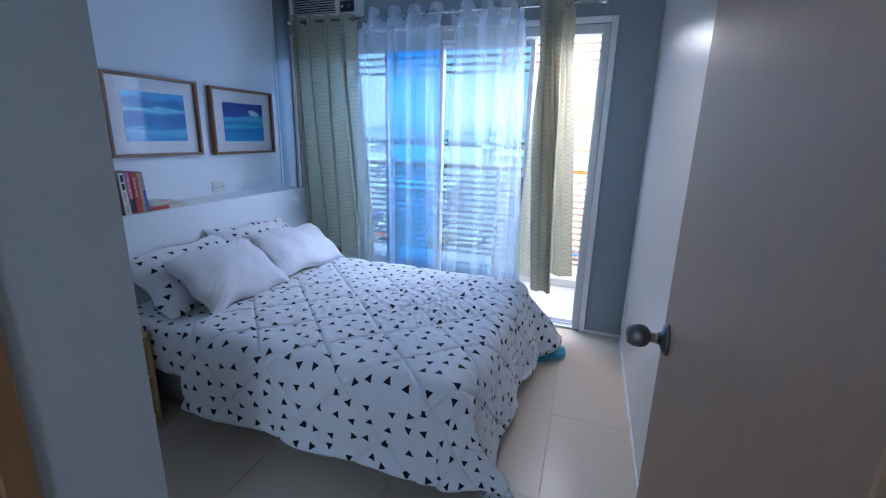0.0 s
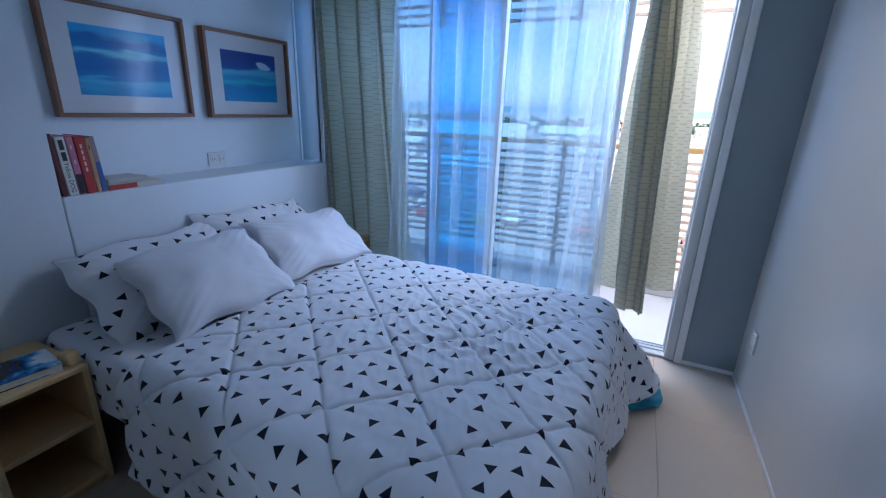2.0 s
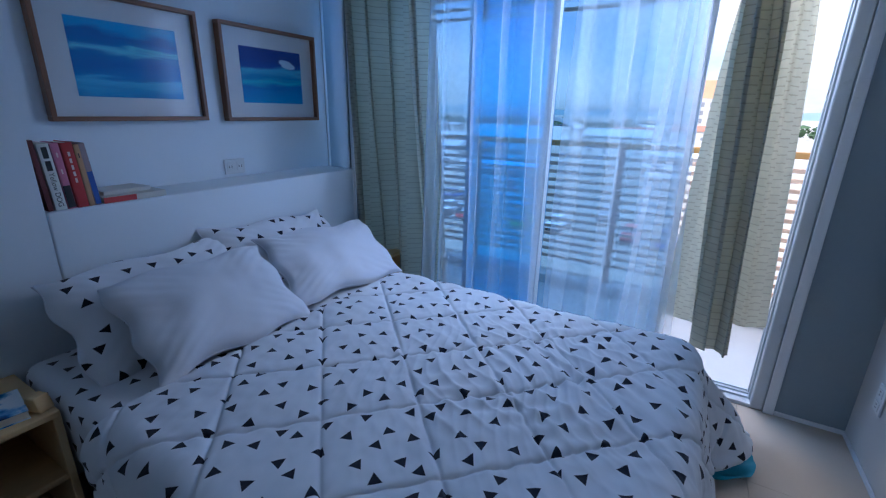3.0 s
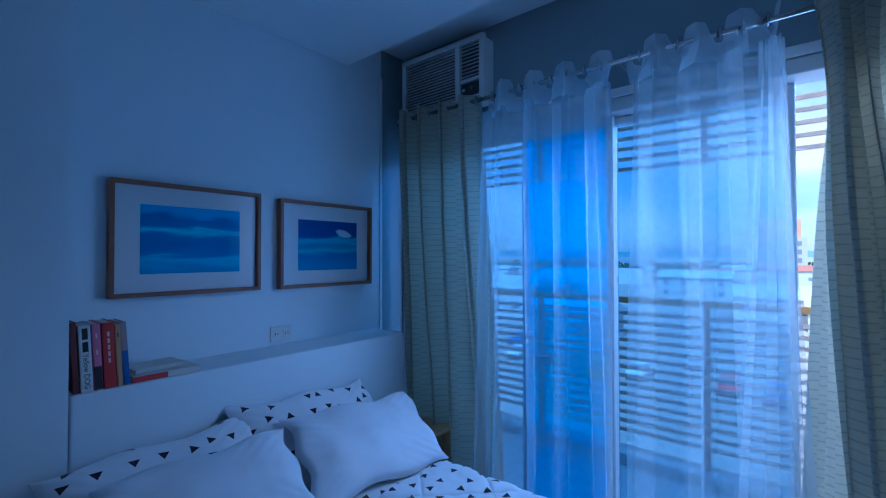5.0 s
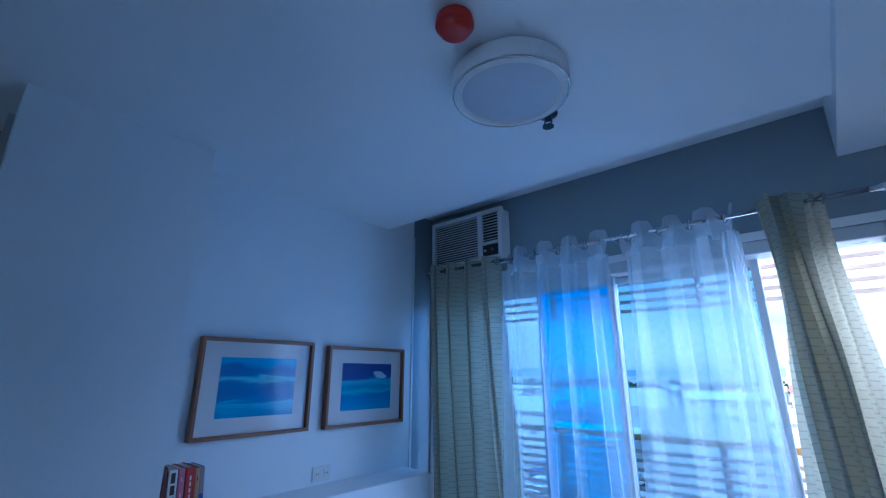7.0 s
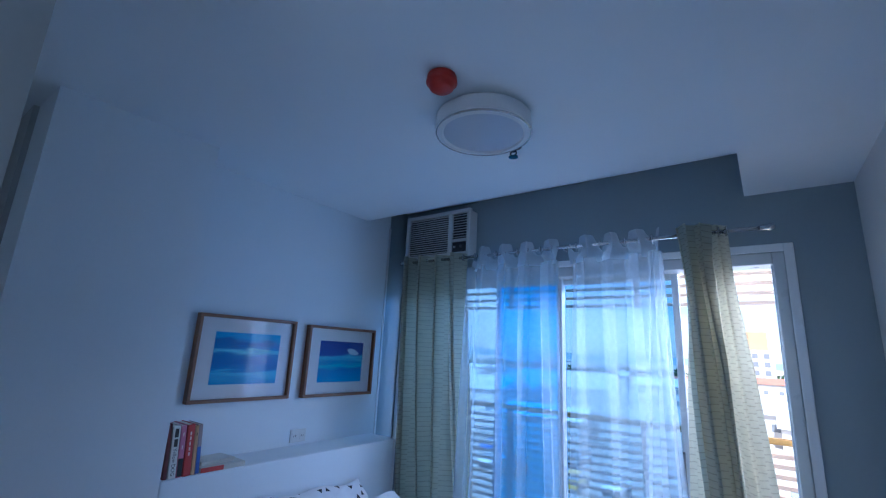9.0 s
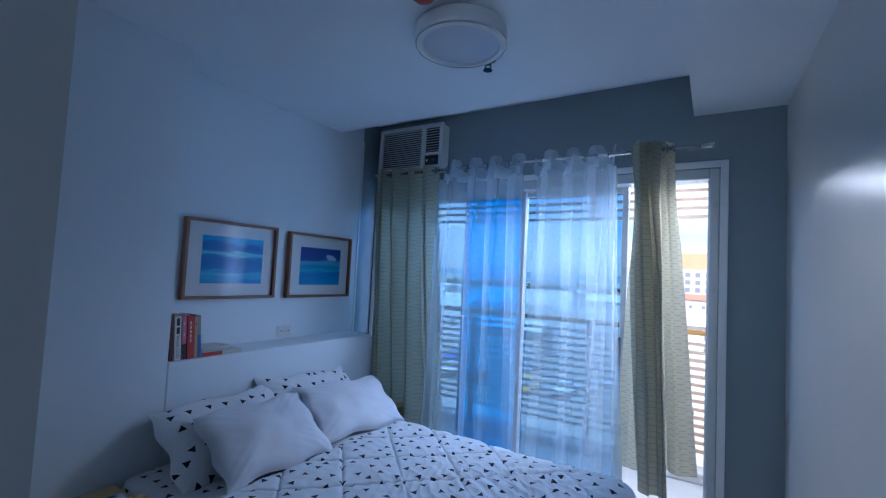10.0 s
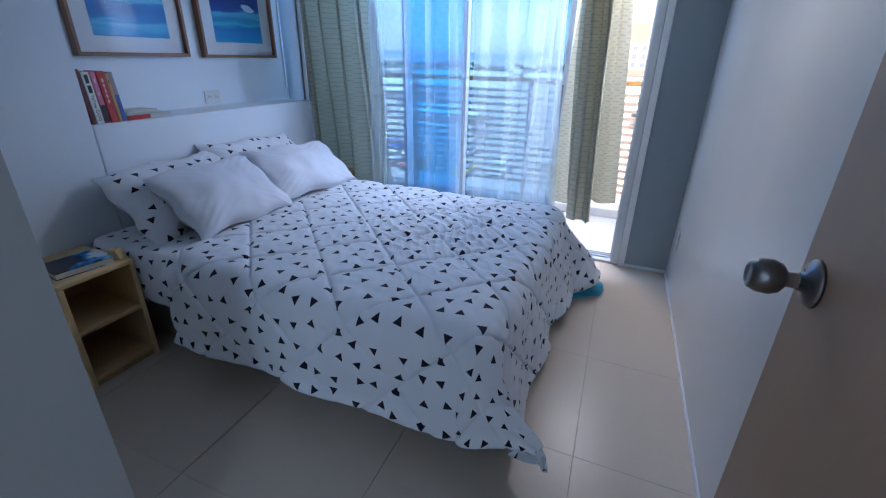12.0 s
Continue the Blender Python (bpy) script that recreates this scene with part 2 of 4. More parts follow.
def sea_painting(name, stops, seed, cloud=None):
    """Brushed level bands of sea and sky, with a pale cloud if there is one."""
    m = material(name, (0.02, 0.15, 0.5), 0.6, 0.05, 8, 0.2, 90)
    nt = m.node_tree
    b = nt.nodes["Principled BSDF"]
    co = nt.nodes.new("ShaderNodeTexCoord")
    mp = nt.nodes.new("ShaderNodeMapping")
    mp.inputs["Location"].default_value = (seed, seed * 2, seed)
    mp.inputs["Scale"].default_value = (1, 3.5, 22.0)
    nt.links.new(co.outputs["Object"], mp.inputs["Vector"])
    n = nt.nodes.new("ShaderNodeTexNoise")
    n.inputs["Scale"].default_value, n.inputs["Detail"].default_value, n.inputs["Distortion"].default_value = 1.6, 6, 0.4
    nt.links.new(mp.outputs["Vector"], n.inputs["Vector"])
    sep = nt.nodes.new("ShaderNodeSeparateXYZ")
    nt.links.new(co.outputs["Object"], sep.inputs["Vector"])
    level = nt.nodes.new("ShaderNodeMath")
    level.operation = "MULTIPLY_ADD"
    level.inputs[1].default_value, level.inputs[2].default_value = 3.65, 0.34
    nt.links.new(sep.outputs["Z"], level.inputs[0])
    stir = nt.nodes.new("ShaderNodeMath")
    stir.operation = "MULTIPLY_ADD"
    stir.inputs[1].default_value = 0.32
    nt.links.new(n.outputs["Fac"], stir.inputs[0])
    nt.links.new(level.outputs["Value"], stir.inputs[2])
    ramp = nt.nodes.new("ShaderNodeValToRGB")
    e = ramp.color_ramp.elements
    e[0].position, e[0].color = stops[0][0], (*stops[0][1], 1)
    e[1].position, e[1].color = stops[-1][0], (*stops[-1][1], 1)
    for p, c in stops[1:-1]:
        x = e.new(p)
        x.color = (*c, 1)
    nt.links.new(stir.outputs["Value"], ramp.inputs["Fac"])
    last = ramp.outputs["Color"]
    gain = nt.nodes.new("ShaderNodeVectorMath")
    gain.operation = "MULTIPLY"
    gain.inputs[1].default_value = (1.1, 1.6, 1.3)
    nt.links.new(last, gain.inputs[0])
    last = gain.outputs["Vector"]
    if cloud:
        q = nt.nodes.new("ShaderNodeMapping")
        q.vector_type = "TEXTURE"
        q.inputs["Location"].default_value, q.inputs["Scale"].default_value = (0, cloud[0], cloud[1]), (10, cloud[2], cloud[3])
        q.inputs["Rotation"].default_value = (radians(-14), 0, 0)
        nt.links.new(co.outputs["Object"], q.inputs["Vector"])
        far = nt.nodes.new("ShaderNodeVectorMath")
        far.operation = "LENGTH"
        nt.links.new(q.outputs["Vector"], far.inputs[0])
        wob = nt.nodes.new("ShaderNodeMath")
        wob.operation = "ADD"
        nt.links.new(far.outputs["Value"], wob.inputs[0])
        nt.links.new(n.outputs["Fac"], wob.inputs[1])
        mask = nt.nodes.new("ShaderNodeMapRange")
        mask.inputs["From Min"].default_value, mask.inputs["From Max"].default_value = 1.5, 1.25
        nt.links.new(wob.outputs["Value"], mask.inputs["Value"])
        mix = nt.nodes.new("ShaderNodeMix")
        mix.data_type = "RGBA"
        mix.inputs["B"].default_value = (0.55, 0.68, 0.80, 1)
        nt.links.new(mask.outputs["Result"], mix.inputs["Factor"])
        nt.links.new(last, mix.inputs["A"])
        last = mix.outputs["Result"]
    nt.links.new(last, b.inputs["Base Color"])
    return m


# white paint with the blue of the glass-filtered light mixed into its colour
WHITE_WALL = material("white_wall_blue_cast", (0.76, 0.81, 0.845), 0.5, 0.03, 2.0, 0.08, 60)
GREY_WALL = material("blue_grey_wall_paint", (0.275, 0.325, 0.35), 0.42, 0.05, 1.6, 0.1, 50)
GLOSS_WALL = material("glossy_grey_wall_paint", (0.63, 0.62, 0.60), 0.31, 0.05, 1.3, 0.8, 9, stretch=(1, 1, 0.10), spec=0.75)
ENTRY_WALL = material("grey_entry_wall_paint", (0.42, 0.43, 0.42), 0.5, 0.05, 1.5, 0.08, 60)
# same window blue put into the ceiling white
CEILING = material("white_ceiling_blue_cast", (0.79, 0.83, 0.86), 0.6, 0.02, 1.5, 0.05, 70)
TILE = material("beige_porcelain_tile", (0.57, 0.475, 0.375), 0.32, 0.035, 1.2, 0.0, 40, coords="World", random=0.025)
GROUT = material("dark_tile_grout", (0.44, 0.37, 0.30), 0.9, 0.1, 10)
TRIM = material("white_gloss_trim", (0.78, 0.79, 0.80), 0.3, 0.03, 6)
ALU = material("white_coated_aluminium", (0.58, 0.60, 0.62), 0.3, 0.03, 8)
STEEL = material("brushed_steel", (0.60, 0.60, 0.61), 0.24, 0.08, 20, metal=1.0)
CHROME = material("dark_chrome", (0.06, 0.06, 0.065), 0.16, 0.1, 20, metal=1.0)
DARK_STEEL = material("satin_knob_metal", (0.23, 0.22, 0.215), 0.30, 0.1, 14, metal=1.0)
DOOR_SKIN = material("greige_laminate_door", (0.40, 0.255, 0.155), 0.45, 0.12, 1.4, 0.12, 30, stretch=(1, 1, 0.12))
DOOR_WOOD = material("brown_stained_wood", (0.22, 0.11, 0.045), 0.4, 0.3, 5, 0.2, 60, stretch=(1, 1, 0.1))
FRAME_WOOD = material("brown_picture_frame_wood", (0.23, 0.105, 0.05), 0.4, 0.25, 14, 0.2, 90, stretch=(1, 0.3, 0.3))
PINE = material("pale_pine_wood", (0.68, 0.49, 0.24), 0.5, 0.14, 7, 0.15, 80, stretch=(1, 0.25, 1))
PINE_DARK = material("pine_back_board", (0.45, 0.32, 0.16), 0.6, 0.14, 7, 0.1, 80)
PAPER = material("book_paper", (0.72, 0.66, 0.54), 0.9, 0.1, 60, 0.3, 300)
MATBOARD = material("white_picture_mount", (0.80, 0.81, 0.82), 0.8, 0.02, 10)
PLASTIC = material("white_plastic", (0.72, 0.73, 0.72), 0.4, 0.03, 10)
AC_BODY = material("off_white_plastic_housing", (0.70, 0.70, 0.68), 0.45, 0.04, 8)
DARK_PLASTIC = material("dark_plastic", (0.03, 0.03, 0.035), 0.45, 0.2, 20)
LAMP_BODY = material("white_lamp_housing", (0.74, 0.74, 0.74), 0.35, 0.03, 10)
DIFFUSER = material("frosted_lamp_diffuser", (0.56, 0.59, 0.66), 0.35, 0.03, 10)
RED_PLASTIC = material("red_plastic", (0.42, 0.022, 0.012), 0.35, 0.1, 20)
SHEET = triangle_print("triangle_print_cotton", (0.76, 0.77, 0.80), (0.010, 0.011, 0.022))
PILLOW_WHITE = material("white_pillow_cotton", (0.75, 0.76, 0.80), 0.85, 0.04, 6, 0.25, 400, coords="UV", spec=0.2)
LINING = material("teal_quilt_lining", (0.05, 0.30, 0.42), 0.8, 0.12, 20, 0.2, 300)
BASE_CLOTH = material("grey_bed_base_fabric", (0.40, 0.38, 0.36), 0.9, 0.1, 12, 0.3, 300)
# white voile; its slight blue is light from the tinted panes, set as colour
SHEER = see_through_cloth("white_sheer_voile", (0.86, 0.92, 0.98), 0.69, 0.6)
SHEER_HEM = see_through_cloth("doubled_sheer_voile", (0.84, 0.90, 0.97), 0.42, 0.5)
DRAPE = see_through_cloth("sage_green_drape", (0.50, 0.505, 0.42), 0.0, 0.36, pattern=True, through_tone=(0.62, 0.58, 0.42))
GLASS_BLUE = tinted_glass("blue_tinted_glass", (0.19, 0.36, 0.57))
GLASS_DEEP = tinted_glass("deep_blue_tinted_glass", (0.001, 0.50, 1.0))
GLASS_CLEAR = tinted_glass("clear_glass", (0.97, 0.97, 0.97), 0.014)
SLAT = material("weathered_cream_slat", (0.74, 0.48, 0.30), 0.55, 0.12, 9, 0.1, 60, stretch=(0.2, 1, 1), random=0.05)
RAIL_CAP = material("orange_brown_rail_cap", (0.56, 0.27, 0.06), 0.45, 0.15, 8, stretch=(0.2, 1, 1))
POST = material("brown_rail_post", (0.30, 0.17, 0.11), 0.5, 0.12, 9)
BALCONY = material("pale_balcony_tile", (0.60, 0.56, 0.50), 0.5, 0.05, 4, 0.05, 60)
BALCONY_CEIL = material("balcony_soffit_paint", (0.75, 0.74, 0.72), 0.7, 0.03, 3)
PAINT_A = sea_painting("sea_painting_pale", ((0.05, (0.03, 0.20, 0.52)), (0.20, (0.10, 0.36, 0.66)), (0.26, (0.02, 0.17, 0.50)), (0.44, (0.012, 0.11, 0.42)), (0.56, (0.02, 0.15, 0.46)),
                                             (0.63, (0.20, 0.48, 0.72)), (0.68, (0.02, 0.17, 0.50)), (0.80, (0.015, 0.10, 0.40)), (0.9, (0.04, 0.26, 0.62))), 1.3)
PAINT_B = sea_painting("sea_painting_deep", ((0.08, (0.02, 0.20, 0.50)), (0.30, (0.012, 0.12, 0.42)), (0.40, (0.05, 0.33, 0.52)), (0.48, (0.02, 0.16, 0.42)), (0.58, (0.10, 0.32, 0.55)),
                                             (0.63, (0.008, 0.05, 0.30)), (0.78, (0.006, 0.028, 0.22)), (0.95, (0.008, 0.03, 0.25))), 4.1, (0.10, 0.065, 0.055, 0.02))


# ---- builders ----
def put(name, bm, mat, parent=None, label="", smooth=False):
    me = bpy.data.meshes.new(name)
    bm.to_mesh(me)
    bm.free()
    if smooth:
        for p in me.polygons:
            p.use_smooth = True
    me.materials.append(mat)
    ob = new(name, me)
    if parent is not None:
        ob.parent = parent
    if label:
        ob["label"] = label
    return ob


def part(name, bm, mat, parent, label="", smooth=False):
    return put(name, bm, mat, parent, label, smooth)


def thing(name, at, label, category, group="", turn=0.0):
    ob = new(name)
    ob.matrix_world = pose(*at, 0, 0, turn)
    return tagged(ob, label, category, group)


def box(lo, hi, bevel=0.0, seg=2, bm=None):
    own = bmesh.new()
    bmesh.ops.create_cube(own, size=1)
    lo, hi = Vector(lo), Vector(hi)
    for v in own.verts:
        v.co = Vector([lo[i] + (v.co[i] + 0.5) * (hi[i] - lo[i]) for i in range(3)])
    if bevel:
        bmesh.ops.bevel(own, geom=own.edges[:], offset=bevel, segments=seg, profile=0.5, affect="EDGES")
    if bm is None:
        return own
    tmp = bpy.data.meshes.new("tmp")
    own.to_mesh(tmp)
    own.free()
    bm.from_mesh(tmp)
    bpy.data.meshes.remove(tmp)
    return bm


def sheet_y(x0, x1, z0, z1, y):
    bm = bmesh.new()
    bm.faces.new([bm.verts.new(p) for p in ((x0, y, z0), (x1, y, z0), (x1, y, z1), (x0, y, z1))])
    return bm


def rod(a, b, r, n=16, bm=None, r2=None):
    bm = bm or bmesh.new()
    a, b = Vector(a), Vector(b)
    q = (b - a).to_track_quat("Z", "Y").to_matrix().to_4x4()
    bmesh.ops.create_cone(bm, cap_ends=True, segments=n, radius1=r, radius2=r if r2 is None else r2, depth=(b - a).length,
                          matrix=Matrix.Translation((a + b) / 2) @ q)
    return bm


def lathe(profile, n=32, m=None, bm=None):
    """Turns (radius, height) pairs round z."""
    bm = bm or bmesh.new()
    m = m or Matrix()
    rings = []
    for r, z in profile:
        if r < 1e-5:
            rings.append([bm.verts.new(m @ Vector((0, 0, z)))])
        else:
            rings.append([bm.verts.new(m @ Vector((r * math.cos(2 * math.pi * k / n), r * math.sin(2 * math.pi * k / n), z))) for k in range(n)])
    for p, q in zip(rings, rings[1:]):
        for k in range(n):
            if len(p) == 1 and len(q) > 1:
                bm.faces.new((p[0], q[(k + 1) % n], q[k]))
            elif len(q) == 1 and len(p) > 1:
                bm.faces.new((p[k], p[(k + 1) % n], q[0]))
            elif len(p) > 1:
                bm.faces.new((p[k], p[(k + 1) % n], q[(k + 1) % n], q[k]))
    bmesh.ops.recalc_face_normals(bm, faces=bm.faces[:])
    return bm


def torus(r, t, m, n=24, k=8):
    return lathe([(r + t * math.cos(2 * math.pi * i / k), t * math.sin(2 * math.pi * i / k)) for i in range(k + 1)], n, m)


def sheet_mesh(name, P, UV, mat, parent=None, label="", thick=0.0):
    """A smooth cloth from a grid of places, with its own UV in metres."""
    n, m = P.shape[:2]
    verts = P.reshape(-1, 3).tolist()
    faces = [(i * m + j, (i + 1) * m + j, (i + 1) * m + j + 1, i * m + j + 1) for i in range(n - 1) for j in range(m - 1)]
    me = bpy.data.meshes.new(name)
    me.from_pydata(verts, [], faces)
    uvl = me.uv_layers.new(name="UVMap")
    flat = UV.reshape(-1, 2)
    idx = np.empty(len(me.loops), dtype=np.int32)
    me.loops.foreach_get("vertex_index", idx)
    uvl.data.foreach_set("uv", flat[idx].astype(np.float32).ravel())
    me.polygons.foreach_set("use_smooth", [True] * len(me.polygons))
    me.materials.append(mat)
    me.update()
    ob = new(name, me)
    if thick:
        s = ob.modifiers.new("thickness", "SOLIDIFY")
        s.thickness, s.offset = thick, -1.0
    if parent is not None:
        ob.parent = parent
    if label:
        ob["label"] = label
    return ob


def bumps(X, Y, f, seed=0.0):
    """Soft uneven field from a few crossed waves."""
    out = np.zeros_like(X)
    r = np.random.RandomState(int(seed * 10) + 3)
    for k in range(7):
        a, p = r.uniform(0, 6.283), r.uniform(0, 6.283)
        g = f * r.uniform(0.6, 1.9)
        out += np.sin(g * (X * math.cos(a) + Y * math.sin(a)) + p + 0.8 * np.sin(0.6 * g * (Y * math.cos(a) - X * math.sin(a)) + 2 * p))
    return out / 7


def normals(P):
    du = np.gradient(P, axis=0)
    dv = np.gradient(P, axis=1)
    N = np.cross(du, dv)
    return N / np.maximum(np.linalg.norm(N, axis=2, keepdims=True), 1e-9)


# ---- the room ----
YW, XR, XL, XH = 3.305, 0.45, -2.335, -2.085   # window wall, door-side wall, picture wall, headboard face
ZC, ZU, ZS = 2.515, 2.70, 2.45                 # ceiling, raised strip by the window, beam underside
OX0, OX1, OZ = -2.30, 0.155, 2.14              # sliding door opening
WT = 0.16                                      # window wall thickness


def wall(name, boxes, mat, label):
    bm = bmesh.new()
    for lo, hi in boxes:
        box(lo, hi, bm=bm)
    return tagged(put(name, bm, mat), label, "wall", kind="structure")


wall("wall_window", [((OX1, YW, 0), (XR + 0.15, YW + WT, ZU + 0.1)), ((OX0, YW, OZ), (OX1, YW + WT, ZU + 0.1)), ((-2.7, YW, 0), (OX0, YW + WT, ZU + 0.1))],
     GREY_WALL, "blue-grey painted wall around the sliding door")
# the gap at y -2.6 to -1.7 is a made-up, unseen opening for fill
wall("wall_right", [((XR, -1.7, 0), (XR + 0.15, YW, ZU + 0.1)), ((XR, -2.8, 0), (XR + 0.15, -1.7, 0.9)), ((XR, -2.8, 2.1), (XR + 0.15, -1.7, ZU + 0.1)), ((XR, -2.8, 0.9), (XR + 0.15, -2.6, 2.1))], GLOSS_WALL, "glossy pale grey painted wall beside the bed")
wall("wall_pictures", [((XL - 0.2, 1.57, 0), (XL, 2.845, ZC)), ((XL - 0.2, 2.845, 0), (XL, 3.10, ZU + 0.1))], WHITE_WALL, "white painted wall with two hung pictures")
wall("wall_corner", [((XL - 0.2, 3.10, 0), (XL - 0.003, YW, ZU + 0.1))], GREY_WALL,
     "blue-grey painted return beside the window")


def splay(ob, rate, y0):
    """Turns a run along y slightly out of square."""
    for v in ob.data.vertices:
        v.co.x += rate * (y0 - v.co.y)
    return ob


SPLAY = 0.025
splay(bpy.data.objects["wall_right"], SPLAY, YW)
tagged(put("trim_corner", box((XL - 0.01, 3.088, 0), (XL + 0.006, 3.106, ZC)), TRIM), "thin white strip standing for the lit panel end on the wall", "trim", kind="structure")
wall("wall_near", [((XH - 0.30, 0.94, 0), (XH, 1.57, ZC))], WHITE_WALL, "white painted wall beside the headboard")
# unseen gap at y -2.25 to -1.75, added to brighten the left side
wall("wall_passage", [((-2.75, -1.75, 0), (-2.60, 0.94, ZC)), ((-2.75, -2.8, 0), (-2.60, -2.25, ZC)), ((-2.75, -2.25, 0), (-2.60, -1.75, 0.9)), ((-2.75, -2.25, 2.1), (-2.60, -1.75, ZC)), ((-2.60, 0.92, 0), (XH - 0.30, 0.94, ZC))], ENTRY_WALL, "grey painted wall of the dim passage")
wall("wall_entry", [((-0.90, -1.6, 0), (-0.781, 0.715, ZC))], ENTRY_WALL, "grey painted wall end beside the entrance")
wall("wall_back", [((-2.75, -2.9, 0), (XR + 0.32, -2.8, ZC))], WHITE_WALL, "plain wall behind the entrance")

bm = box((-2.75, -2.9, ZC), (0.020, 2.845, ZU + 0.12))
box((-2.75, 2.845, ZU), (XR + 0.32, YW + WT, ZU + 0.12), bm=bm)
box((0.020, -2.9, ZS), (XR + 0.32, YW - 0.001, ZU - 0.001), bm=bm)
box((0.020, -2.9, ZU - 0.001), (XR + 0.32, 2.845, ZU + 0.12), bm=bm)
tagged(put("ceiling", bm, CEILING), "white painted ceiling with a raised strip and a boxed beam", "ceiling", kind="structure")

# white sill line along the wall feet
bm = box((XR - 0.007, 1.0, 0.0), (XR, YW - 0.007, 0.022), 0.002, 1)
tagged(splay(put("baseboard", bm, TRIM), SPLAY, YW), "thin white skirting strip along the glossy wall", "baseboard", kind="structure")
bm = box((0.197, YW - 0.007, 0.0), (XR, YW, 0.022), 0.002, 1)
tagged(put("baseboard", bm, TRIM), "thin white skirting strip under the window wall", "baseboard", kind="structure")

# floor bed under the tiles; the tiles come at the end of the file
floor = tagged(put("floor", box((-2.75, -2.9, -0.12), (XR + 0.32, YW + WT, -0.006)), GROUT), "beige porcelain tile floor with thin dark joints", "floor", kind="structure")


# ---- sliding door ----
def sliding_door():
    d = new("window_1")
    tagged(d, "white aluminium sliding door with blue-tinted glass, one side open", "sliding door", kind="structure")
    bm = box((OX1, YW - 0.012, 0), (OX1 + 0.04, YW, OZ + 0.04), 0.003, 1)
    part("casing", bm, TRIM, d)
    part("casing", box((OX0 - 0.03, YW - 0.012, OZ), (OX1, YW, OZ + 0.04), 0.003, 1), TRIM, d)
    part("casing", box((OX0 - 0.032, YW - 0.012, 0), (OX0, YW, OZ), 0.003, 1), TRIM, d)
    bm = bmesh.new()
    box((OX1 - 0.05, YW + 0.004, 0.0), (OX1 - 0.001, YW + WT - 0.01, OZ - 0.001), 0.004, 1, bm)
    box((OX1 - 0.058, YW + 0.045, 0.0), (OX1 - 0.05, YW + 0.06, OZ - 0.06), 0.001, 1, bm)
    box((OX1 - 0.058, YW + 0.10, 0.0), (OX1 - 0.05, YW + 0.115, OZ - 0.06), 0.001, 1, bm)
    part("jamb", bm, ALU, d)
    part("jamb", box((OX0 + 0.001, YW + 0.004, 0.0), (OX0 + 0.045, YW + WT - 0.01, OZ - 0.001), 0.004, 1), ALU, d)
    bm = bmesh.new()
    box((OX0 + 0.045, YW + 0.004, OZ - 0.06), (OX1 - 0.05, YW + WT - 0.01, OZ - 0.001), 0.004, 1, bm)
    part("head_track", bm, ALU, d)
    bm = bmesh.new()
    box((OX0 + 0.045, YW + 0.004, 0.0), (OX1 - 0.05, YW + WT - 0.01, 0.018), 0.002, 1, bm)
    for y in (0.05, 0.09, 0.12):
        box((OX0 + 0.045, YW + y, 0.018), (OX1 - 0.05, YW + y + 0.006, 0.028), bm=bm)
    part("floor_track", bm, ALU, d)
    for x0, x1, y, glass in ((OX0 + 0.046, -1.005, YW + 0.05, GLASS_BLUE), (-1.52, -1.010, YW + 0.10, GLASS_DEEP), (-1.05, -0.335, YW + 0.10, GLASS_BLUE)):
        s = new("sash")
        s.parent = d
        z0, z1, w = 0.03, OZ - 0.063, 0.036
        bm = box((x0, y, z0), (x0 + w, y + 0.035, z1), 0.004, 1)
        part("stile", bm, ALU, s)
        part("stile", box((x1 - w, y, z0), (x1, y + 0.035, z1), 0.004, 1), ALU, s)
        part("top_rail", box((x0 + w, y, z1 - w), (x1 - w, y + 0.035, z1), 0.004, 1), ALU, s)
        part("bottom_rail", box((x0 + w, y, z0), (x1 - w, y + 0.035, z0 + 0.08), 0.004, 1), ALU, s)
        g = part("pane", sheet_y(x0 + w - 0.006, x1 - w + 0.006, z0 + 0.07, z1 - w + 0.006, y + 0.018), glass, s, "blue-tinted glass pane")
        g.visible_shadow = False
    part("latch", box((-0.375, YW + 0.038, 0.95), (-0.350, YW + 0.05, 1.13), 0.004, 1), DARK_STEEL, d, "dark recessed pull")
    return d


sliding_door()


# ---- bed ----
BED_X0, BED_X1, BED_Y0, BED_Y1, BED_Z = XH + 0.005, -0.25, 1.45, 2.70, 0.52


